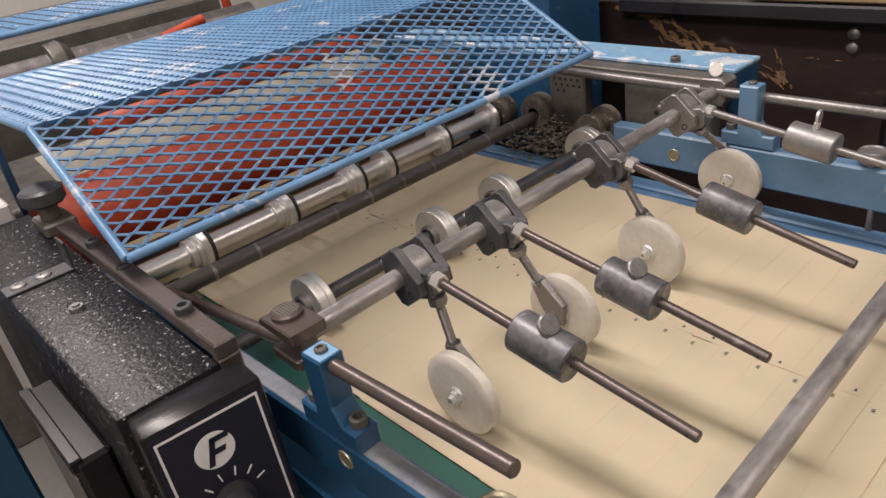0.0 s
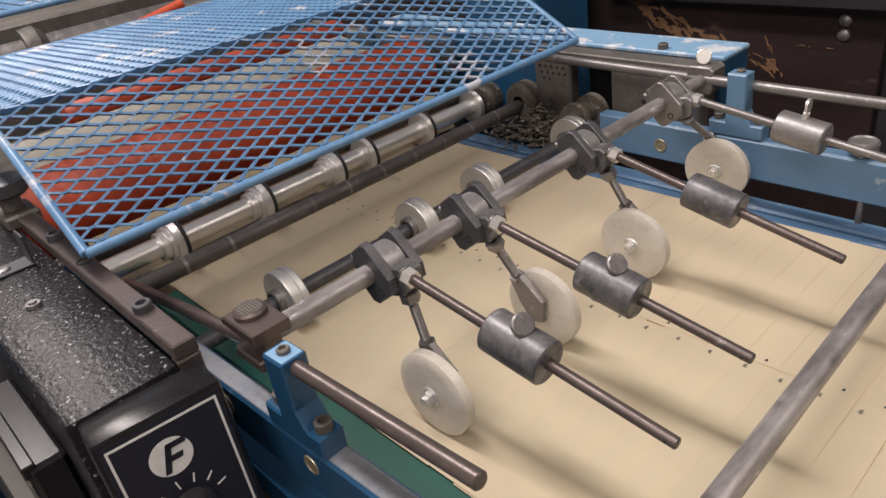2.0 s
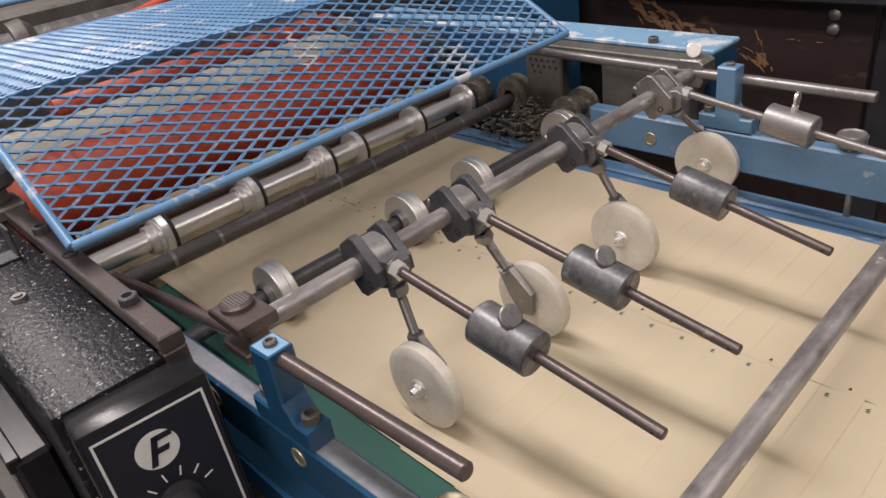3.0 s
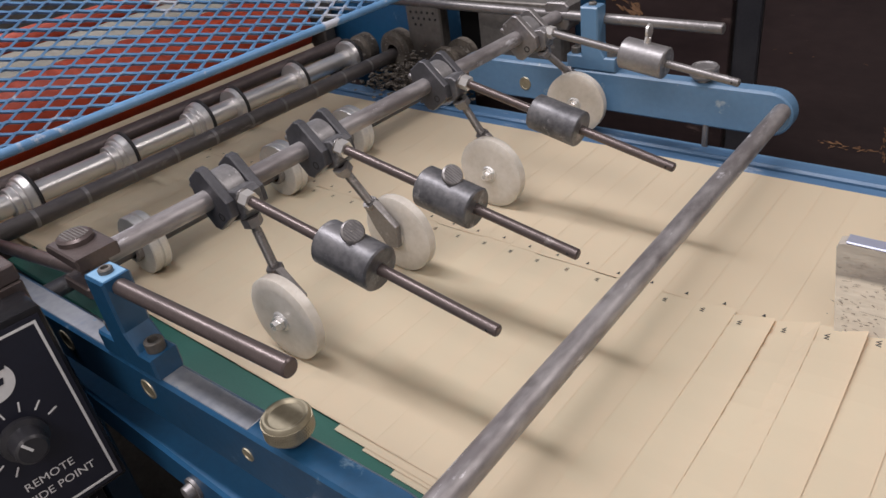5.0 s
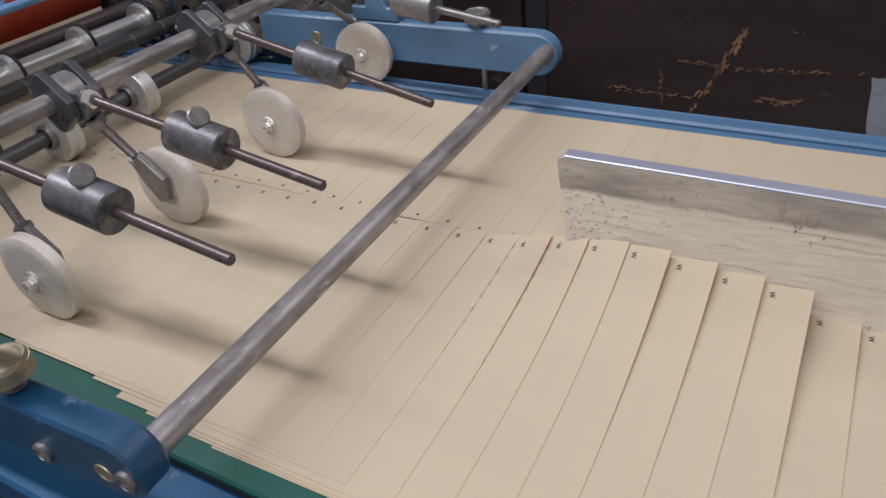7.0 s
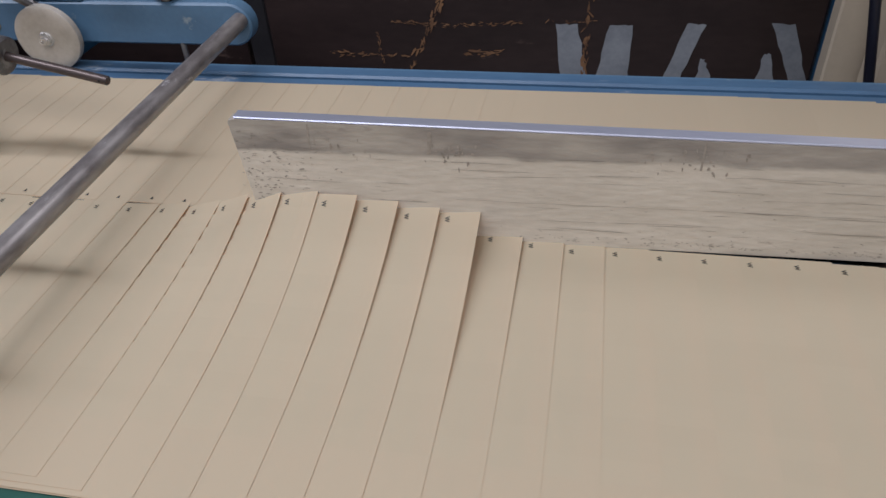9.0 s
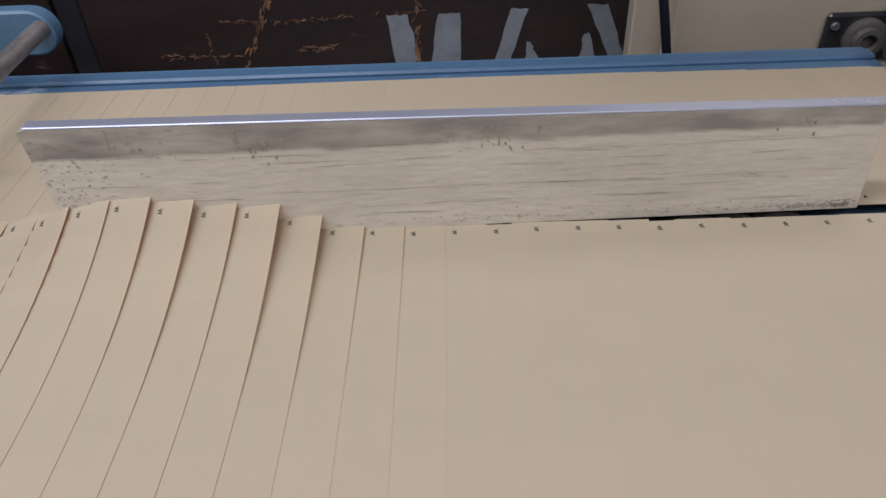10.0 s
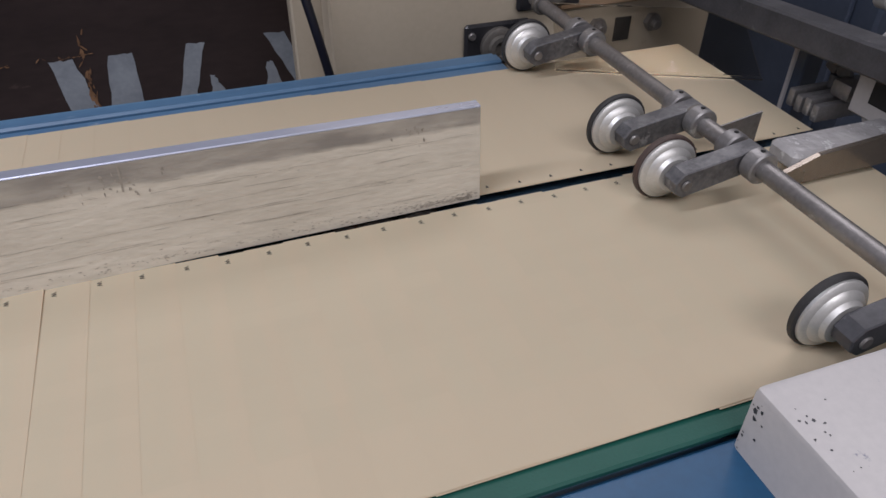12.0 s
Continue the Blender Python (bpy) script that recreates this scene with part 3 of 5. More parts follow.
def wheel_arm(y, nut, tip, hub, flip, weight_x, light, thumb_up, toe):
    """Clamp on the shaft, threaded stalk with a nylon wheel, rod with a sliding weight."""
    t = thing("wheel_carrier", ("bare" if light else "dark") + " steel clamp on the shaft with a rod and threaded stalk", "wheel arm", "wheel arms on the shaft")
    c = shaft_at(y)
    cheek = [(-0.021, 0.017), (-0.004, 0.030), (0.003, 0.0295), (0.031, 0.004), (0.033, -0.010), (0.008, -0.0295), (0.000, -0.029), (-0.019, -0.008)]
    for side in (-1, 1):
        part("cheek", prism([(c.x + a, c.z + b) for a, b in cheek], 0.0095, Matrix.Translation((0, y + (0.0115 if side > 0 else -0.021), 0)), 0.0011), STEEL if light else BLACK_OXIDE, t, smooth=False)
        part("pin_hole", lathe((c.x + 0.017, y + side * 0.0208, c.z - 0.013), (c.x + 0.017, y + side, c.z - 0.013), [(0, 0.0042), (0.0006, 0.0042), (0.0006, 0.0030), (0.0001, 0.0028), (0.0001, 0)], 18), HOLE, t)
    part("block", prism([(0.014, -0.024), (0.036, -0.016), (0.040, -0.010), (0.040, 0.008), (0.034, 0.012), (0.020, 0.009)], 0.0225, Matrix.Translation((c.x, y - 0.01125, c.z)), 0.0012), WEIGHT_LIGHT if light else WEIGHT, t, smooth=False)
    part("collar", tube((c.x, y - 0.0108, c.z), (c.x, y + 0.0108, c.z), 0.0098, 0.0225, 40), WEIGHT_LIGHT, t, "turned steel collar")
    part("grub_screw", rod((c.x - 0.019, y - 0.016, c.z + 0.006), (c.x - 0.027, y - 0.016, c.z + 0.009), 0.0035, 14), STEEL, t)
    a = Vector(nut)
    d = (Vector(tip) - a).normalized()
    hex_nut(t, a - d * 0.006, d, 0.0086, 0.010, CHROME)
    part("washer", tube(a - d * 0.0085, a - d * 0.0062, 0.004, 0.0088, 24), STEEL, t)
    end = Vector(tip)
    part("rod", rod(a, end, 0.0049, 18), STEEL if light else BROWN_STEEL, t)
    side = d.cross(Vector((0, 0, 1))).normalized()
    part("cross_hole", rod(end - d * 0.008 - side * 0.0052, end - d * 0.008 + side * 0.0052, 0.0018, 8), HOLE, t)
    # weight
    w = thing("sliding_weight", ("bare" if light else "dark grey") + " steel cylinder weight with thumb screw on the arm rod", "weight", "weights on the arm rods")
    n = (weight_x - a.x) / d.x
    c = a + d * n
    part("cylinder", tube(c - d * 0.029, c + d * 0.029, 0.0052, 0.0195, 44), WEIGHT_LIGHT if light else WEIGHT, w)
    up = Vector((0, 0, 1)) - d * d.z
    up.normalize()
    s0 = c + up * 0.018
    if thumb_up is not None:
        part("screw_stem", rod(s0, s0 + up * 0.009, 0.004), CHROME if light else STEEL, w)
    if thumb_up:
        m = Matrix.Translation(s0 + up * 0.016) @ Matrix.Rotation(toe, 4, "Z")
        part("thumb_screw", lathe(m @ Vector((-0.0015, 0, 0)), m @ Vector((0.0015, 0, 0)), [(0, 0), (0, 0.009), (0.003, 0.009), (0.003, 0)], 24), CHROME, w, "flat bright thumb screw")
    elif thumb_up is False:
        u2 = (up * 0.75 + side * 0.25 + d * 0.6).normalized()
        part("thumb_screw", lathe(s0 + up * 0.004, s0 + up * 0.004 + u2, [(0, 0), (0, 0.008), (0.001, 0.0098), (0.004, 0.0098), (0.0052, 0.0084), (0.0052, 0)], 30), STEEL, w, "round slotted thumb screw")
        fm = Matrix.Translation(s0 + up * 0.004 + u2 * 0.0053) @ frame_to(u2)
        bm = bmesh.new()
        for q in range(-3, 4):
            hl = math.sqrt(max(0.0, 0.0082 ** 2 - (q * 0.0022) ** 2))
            box((q * 0.0022 - 0.0004, -hl, -0.0003), (q * 0.0022 + 0.0004, hl, 0.0002), m=fm @ Matrix.Rotation(0.5, 4, "Z"), bm=bm)
        part("hatch", bm, WEIGHT, w, "hatched face", smooth=False)
    # stalk and bracket
    top = Vector((nut[0] - 0.010, y - 0.002, nut[2] - 0.026))
    hub = Vector(hub)
    off = -0.015 if flip else 0.015
    low = Vector((hub.x - 0.021, hub.y + off, hub.z + 0.038))
    dd = (low - top).normalized()
    hex_nut(t, top - dd * 0.006, dd, 0.0095, 0.009, STEEL)
    part("stalk", rod(top, low, 0.0042, 14), STEEL, t, "threaded steel stalk")
    bm = bmesh.new()
    steps = int((low - top).length / 0.0022)
    for q in range(4, steps - 2):
        lathe(top + dd * (q * 0.0022), top + dd * (q * 0.0022 + 1), [(0, 0.0042), (0.0007, 0.0049), (0.0014, 0.0042)], 12, bm)
    part("thread", bm, STEEL, t)
    hex_nut(t, low - dd * 0.004, dd, 0.0085, 0.006, STEEL)
    bl = [(-0.029, 0.033), (-0.014, 0.043), (0.014, 0.020), (0.012, -0.006), (-0.003, -0.010), (-0.018, 0.010)]
    part("fork", prism(bl, 0.008, Matrix.Translation((hub.x, hub.y + off - 0.004, hub.z)), 0.001), STEEL, t, smooth=False)
    # wheel
    wl = thing("caster_wheel", "ivory nylon disc wheel rolling on the sheets", "wheel", "nylon wheels on the arms")
    sgn = 1 if flip else -1
    part("disc", lathe((0, -0.0075, 0), (0, 1, 0), [(0, 0.008), (0, 0.033), (0.0006, 0.0415), (0.0025, 0.0445), (0.0125, 0.0445), (0.0144, 0.0415), (0.015, 0.033), (0.015, 0.008)], 64), NYLON, wl)
    part("washer", tube((0, -0.0095, 0), (0, 0.0095, 0), 0.004, 0.0105, 28), ALU, wl)
    part("hub_nut", lathe((0, sgn * 0.009, 0), (0, sgn, 0), [(0, 0.0075), (0.004, 0.0075), (0.004, 0.0052), (0.009, 0.0048), (0.009, 0.0025), (0.006, 0.002), (0.006, 0)], 6), CHROME, wl, smooth=False)
    part("axle", rod((0, -sgn * 0.014, 0), (0, sgn * 0.013, 0), 0.004, 12), STEEL, wl)
    return wl, hub, toe


WHEELS = [
    wheel_arm(0.022, (-0.0150, 0.0170, 1.0625), (0.243, 0.025, 1.0155), (0.0020, 0.0100, 0.9447), False, 0.106, False, False, 0.02),
    wheel_arm(0.139, (-0.0165, 0.1345, 1.0610), (0.239, 0.142, 1.0115), (-0.0045, 0.1780, 0.9447), True, 0.111, False, False, 0.03),
    wheel_arm(0.337, (-0.0185, 0.3350, 1.0575), (0.232, 0.341, 0.9985), (0.0010, 0.3420, 0.9447), False, 0.100, False, None, 0.0),
    wheel_arm(0.536, (-0.0310, 0.5380, 1.0550), (0.224, 0.531, 1.0190), (-0.0180, 0.5740, 0.9447), False, 0.105, True, True, 0.08),
]


# ---- rollers at the infeed ----
def disc_roller(p, r, w, material, name, label, cat, group):
    """A disc turned about its own centre, axis along y."""
    t = thing(name, label, cat, group, at=p)
    h = w / 2
    part("rim", lathe((0, -h, 0), (0, 1, 0), [(0, 0.012), (0, r - 0.006), (0.001, r - 0.001), (0.0025, r), (w * 0.40, r), (w * 0.46, r - 0.002), (w * 0.54, r - 0.002), (w * 0.60, r), (w - 0.0025, r), (w - 0.001, r - 0.001), (w, r - 0.006), (w, 0.012)], 48), material, t)
    part("hub", tube((0, -h - 0.008, 0), (0, h + 0.008, 0), 0.0125, 0.017, 28), STEEL, t)
    return t


tagged(link("roller_shaft", rod((-0.280, -0.13, 0.9375), (-0.280, 0.66, 0.9375), 0.0100, 28), BLACK_OXIDE, smooth=True), "dark steel shaft under the bright rollers", "shaft")
ROLLERS = [disc_roller((-0.280, y, 0.9375), 0.0373, 0.024, ALU, "press_roller", "bright turned aluminium press roller on the sheets", "roller", "press rollers on the dark shaft") for y in (0.024, 0.240, 0.372, 0.588)]


def idler():
    t = thing("idler_bar", "dull dark steel idler bar across the infeed with added thin bands", "bar")
    part("bar", rod((-0.431, -0.16, 0.9595), (-0.4565, 0.665, 0.944), 0.0120, 28), IDLER_STEEL, t)
    # Added rings stand in for bright reflected bands that come and go.
    for k in range(10):
        y = -0.035 + 0.069 * k
        c = Vector((-0.436 - 0.031 * y, y, 0.9565 - 0.0188 * y))
        part("added_band", tube(c, c + Vector((-0.00015, 0.005, -0.0001)), 0.0120, 0.0124, 24), STEEL, t, "thin ring added for a passing bright band")


idler()


def collar_shaft():
    t = thing("feed_shaft", "bright ground steel feed shaft with cupped collars and black rings", "feed shaft", at=(-0.5367, 0, 0.9486))
    part("shaft", rod((0, -0.17, 0), (0, 0.69, 0), 0.0150, 40), CHROME, t)
    for y, small in ((0.003, 0), (0.151, 0), (0.291, 0), (0.361, 1), (0.500, 1), (0.638, 1)):
        prof = [(0, 0.0150), (0, 0.0205), (0.001, 0.0212), (0.010, 0.0212), (0.0102, 0.0248), (0.011, 0.0255), (0.0165, 0.0255), (0.0167, 0.0290), (0.0177, 0.0300), (0.027, 0.0318), (0.028, 0.0312), (0.028, 0.0150)]
        if small:
            prof = [(0.019, 0.0150), (0.019, 0.0285), (0.020, 0.0300), (0.027, 0.0318), (0.028, 0.0312), (0.028, 0.0150)]
        c = part("collar", lathe((0, y - 0.028, 0), (0, 1, 0), prof, 56), COLLAR, t)
        part("ring", tube((0, y + 0.0003, 0), (0, y + 0.0052, 0), 0.0150, 0.0345, 48), RUBBER, c, "black rubber ring")
    return t


FEED = collar_shaft()


def infeed_bearings():
    for x, y, z, r in ((-0.548, 0.655, 0.942, 0.030), (-0.452, 0.655, 0.952, 0.036)):
        t = thing("shaft_bearing", "round bearing caked with lint and grease", "bearing", "caked bearings of the infeed")
        part("housing", lathe((x, y, z), (x, y + 1, z), [(0, 0.013), (0, r * 0.8), (0.006, r), (0.03, r), (0.03, 0)], 32), GREASE, t)
    t = thing("lint_heap", "heap of grey paper lint by the far bearings", "lint", kind="stuff")
    rnd = random.Random(3)
    bm = bmesh.new()
    for _ in range(1500):
        x, y = rnd.gauss(-0.385, 0.050), rnd.gauss(0.642, 0.026)
        z = 0.90 + abs(rnd.gauss(0, 0.020)) * max(0.1, 1 - abs(x + 0.40) / 0.14) + max(0, (y - 0.62)) * 0.25
        bmesh.ops.create_icosphere(bm, subdivisions=1, radius=rnd.uniform(0.0015, 0.0048), matrix=Matrix.Translation((x, y, z)) @ Matrix.Diagonal((1.3, 1.1, 0.6, 1)))
    part("lint", bm, GREASE, t, smooth=False)
    # far bearing block under the blue cover
    b = thing("bearing_block", "dirty cast bearing block with drilled face under the blue cover", "bearing block")
    part("plate", box((-0.425, 0.675, 0.90), (-0.345, 0.70, 1.040), 0.003), CAST, b, smooth=False)
    part("plate", box((-0.262, 0.675, 0.90), (-0.10, 0.70, 1.040), 0.003), CAST, b, smooth=False)
    part("lintel", box((-0.43, 0.672, 1.040), (-0.085, 0.76, 1.052), 0.002), CAST, b, smooth=False)
    part("recess", box((-0.345, 0.73, 0.90), (-0.262, 0.74, 1.040)), HOLE, b, "black panel for the shade in the recess", smooth=False)
    for k in range(12):
        x, z = -0.412 + 0.013 * (k % 5) + 0.004 * (k // 5), 1.022 - 0.011 * (k // 5)
        part("drill_hole", rod((x, 0.6755, z), (x, 0.674, z), 0.0025, 8), HOLE, b)
    for x in (-0.15, -0.20):
        part("drill_hole", rod((x, 0.6755, 0.985), (x, 0.674, 0.985), 0.004, 10), HOLE, b)
    part("spool", lathe((-0.30, 0.62, 0.955), (-0.30, 0.70, 0.955), [(0, 0.01), (0, 0.028), (0.012, 0.028), (0.016, 0.02), (0.04, 0.02), (0.045, 0.03), (0.06, 0.03), (0.06, 0)], 32), GREASE, b)
    part("spool", lathe((-0.265, 0.60, 0.935), (-0.265, 0.66, 0.935), [(0, 0.01), (0, 0.026), (0.016, 0.026), (0.018, 0.018), (0.03, 0.018), (0.03, 0)], 32), GREASE, b)
    c = thing("side_cover", "sky blue steel cover with chipped white dust and bolts", "cover")
    part("top", box((-0.90, 0.705, 1.0525), (-0.082, 0.785, 1.060), 0.002), DUSTY_BLUE, c, smooth=False)
    part("front", box((-0.90, 0.705, 0.86), (-0.44, 0.72, 1.053), 0.002), BLUE_DEEP, c, smooth=False)
    part("end", box((-0.096, 0.705, 0.86), (-0.084, 0.785, 1.052), 0.002), BLUE_DEEP, c, smooth=False)
    for x in (-0.375, -0.19):
        socket_bolt(c, (x, 0.715, 1.060), 0.008, 0.009, material=CAST)
    u = thing("machine_upright", "deep blue painted machine upright behind the guard", "upright")
    part("column", box((-0.72, 0.80, 0.0), (-0.52, 0.97, 1.5), 0.004), BLUE_DEEP, u, smooth=False)


infeed_bearings()


# ---- guard of expanded metal ----
def guard():
    t = thing("machine_guard", "chipped blue expanded metal guard bent over the infeed rollers", "guard")
    y0, y1 = -0.17, 0.592
    fold = [(-0.264, 1.100), (-0.448, 1.206), (-0.93, 1.182)]
    for a, b, cy, cx in ((fold[0], fold[1], 0.0372, 0.0085), (fold[1], fold[2], 0.0372, 0.0085)):
        p, q = Vector((a[0], 0, a[1])), Vector((b[0], 0, b[1]))
        n = (q - p).length
        d = (q - p).normalized()
        up = d.cross(Vector((0, 1, 0))).normalized()
        rows, cols = 2 * round(n / cx / 2), round((y1 - y0) / cy)
        bm = bmesh.new()
        hx, hy = n / rows, (y1 - y0) / cols
        rnd = random.Random(2)

        def strand(u0, v0, u1, v1, w=0.0037, h=0.0012):
            a3, b3 = p + d * u0 + Vector((0, v0, 0)), p + d * u1 + Vector((0, v1, 0))
            ax = (b3 - a3).normalized()
            s = up.cross(ax).normalized()
            tw = up * 0.55 + s * 0.83
            sw = tw.cross(ax).normalized()
            vs = []
            for e in (a3 - ax * 0.001, b3 + ax * 0.001):
                vs += [bm.verts.new(e + sw * (i * w / 1) + tw * (j * h)) for i, j in ((-1, -1), (1, -1), (1, 1), (-1, 1))]
            for f in ((0, 1, 5, 4), (1, 2, 6, 5), (2, 3, 7, 6), (3, 0, 4, 7), (3, 2, 1, 0), (4, 5, 6, 7)):
                bm.faces.new([vs[k] for k in f])

        for i in range(rows):
            for j in range(cols):
                v = y0 + j * hy
                # each row is a zigzag, the next one mirrored: diamonds with a short flat bond
                k = 0.05 * hy
                m0, m1 = i * hx, (i + 1) * hx
                if i % 2 == 0:
                    strand(m0, v + k, m1, v + hy / 2 - k), strand(m1, v + hy / 2 + k, m0, v + hy - k)
                else:
                    strand(m1, v + k, m0, v + hy / 2 - k), strand(m0, v + hy / 2 + k, m1, v + hy - k)
                if i % 2 == 0:
                    strand(m1, v + hy / 2 - k, m1, v + hy / 2 + k, 0.0048), strand(m0, v - k if j else v, m0, v + k, 0.0048)
        part("mesh_panel", bm, BLUE_MESH, t, "expanded metal lattice", smooth=False)
    for y in (y0, y1):
        for a, b in zip(fold, fold[1:]):
            part("edge_rod", rod((a[0], y, a[1]), (b[0], y, b[1]), 0.0052, 14), BLUE_MESH, t)
    for a in fold:
        if a != fold[1]:
            part("edge_rod", rod((a[0], y0, a[1]), (a[0], y1, a[1]), 0.0052, 14), BLUE_MESH, t)
    for y in (y0 + 0.01, y1 + 0.006):
        part("stay", box((-0.80, y, 0.95), (-0.785, y + 0.01, 1.18), 0.001), BLUE_DEEP, t, smooth=False)


guard()


def printing_unit():
    """What shows under and behind the guard."""
    t = thing("roller_unit", "red-orange rubber rollers with a cream web under the guard", "roller unit")
    for x, z, r in ((-0.705, 0.995, 0.066), (-0.945, 1.058, 0.024)):
        part("roller", lathe((x, -0.16 if r > 0.05 else 0.02, z), (x, 0.64, z), [(0, 0), (0, r - 0.02), (0.006, r - 0.002), (0.01, r), (0.61, r), (0.62, r - 0.01), (0.62, 0)] if r < 0.05 else [(0, 0), (0, r - 0.02), (0.006, r - 0.002), (0.01, r), (0.79, r), (0.80, r - 0.01), (0.80, 0)], 48), ORANGE, t, "red-orange roller")
    part("web", prism([(-0.915, 1.052), (-0.775, 1.020), (-0.775, 1.0215), (-0.915, 1.0535)], 0.70, Matrix.Translation((0, -0.09, 0))), SHADED_WEB, t, "grey-cream web, dimmed in colour for the guard's shade", smooth=False)
    part("cross_rod", rod((-0.593, -0.17, 0.955), (-0.593, 0.655, 0.955), 0.0125, 20), BROWN_STEEL, t, "dark brown cross rod")
    part("web", prism([(-0.585, 0.899), (-0.622, 0.966), (-0.6235, 0.966), (-0.5865, 0.899)], 0.70, Matrix.Translation((0, -0.09, 0))), PAPER, t, "cream paper web", smooth=False)
    part("tie_bar", rod((-0.86, -0.2, 0.985), (-0.86, 0.66, 0.985), 0.014), CAST, t)
    part("side_plate", box((-1.7, 0.66, 0.2), (-0.64, 0.69, 1.05), 0.003), CAST, t, smooth=False)
    part("side_plate", box((-1.6, -0.22, 0.2), (-0.62, -0.195, 1.085), 0.003), PALE, t, "pale grey side plate", smooth=False)
    part("base", box((-1.7, -0.19, 0.0), (-0.63, 0.66, 0.86), 0.004), CAST, t, smooth=False)
    for x, z in ((-0.66, 1.06), (-0.66, 1.015), (-0.9, 1.05)):
        part("bolt", lathe((x, -0.22, z), (x, -1, z), [(0, 0.012), (0.005, 0.012), (0.006, 0.010), (0.006, 0.005), (0.003, 0.005), (0.003, 0)], 20), STEEL, t)
    s = thing("second_guard", "chipped blue expanded metal guard of the next unit", "guard")
    bm = bmesh.new()
    for i in range(26):
        for j in range(22):
            v, u = -0.15 + j * 0.0372, -1.36 - i * 0.015
            for a, b in (((0, 0.004), (-0.015, 0.0186)), ((-0.015, 0.0186), (0, 0.0332))):
                if i % 2:
                    a, b = (-0.015 - a[0], a[1]), (-0.015 - b[0], b[1])
                rod((u + a[0], v + a[1], 1.20 - i * 0.0002), (u + b[0], v + b[1], 1.20 - i * 0.0002), 0.0022, 4, bm=bm)
    part("mesh_panel", bm, BLUE_MESH, s, smooth=False)
    part("edge_rod", rod((-1.355, -0.16, 1.20), (-1.355, 0.67, 1.20), 0.007, 12), BLUE_MESH, s)
    u = thing("back_unit", "dark machine unit with cast rollers behind the guard", "machine unit")
    part("frame", box((-2.6, -0.3, 0.0), (-1.8, 0.75, 1.12), 0.006), CAST, u, smooth=False)
    part("shaft", rod((-1.45, -0.2, 1.10), (-1.45, 0.66, 1.10), 0.03), STEEL, u)
    for y in (-0.05, 0.12):
        part("hub", lathe((-1.45, y, 1.10), (-1.45, y + 1, 1.10), [(0, 0.03), (0, 0.05), (0.03, 0.055), (0.05, 0.04), (0.05, 0.03)], 24), CAST, u)
    part("handle", rod((-1.30, 0.34, 1.12), (-1.30, 0.45, 1.14), 0.012), ORANGE, u, "red handle")
    part("lever", rod((-1.5, 0.62, 1.05), (-1.5, 0.62, 1.24), 0.012), ORANGE, u, "red lever")


printing_unit()


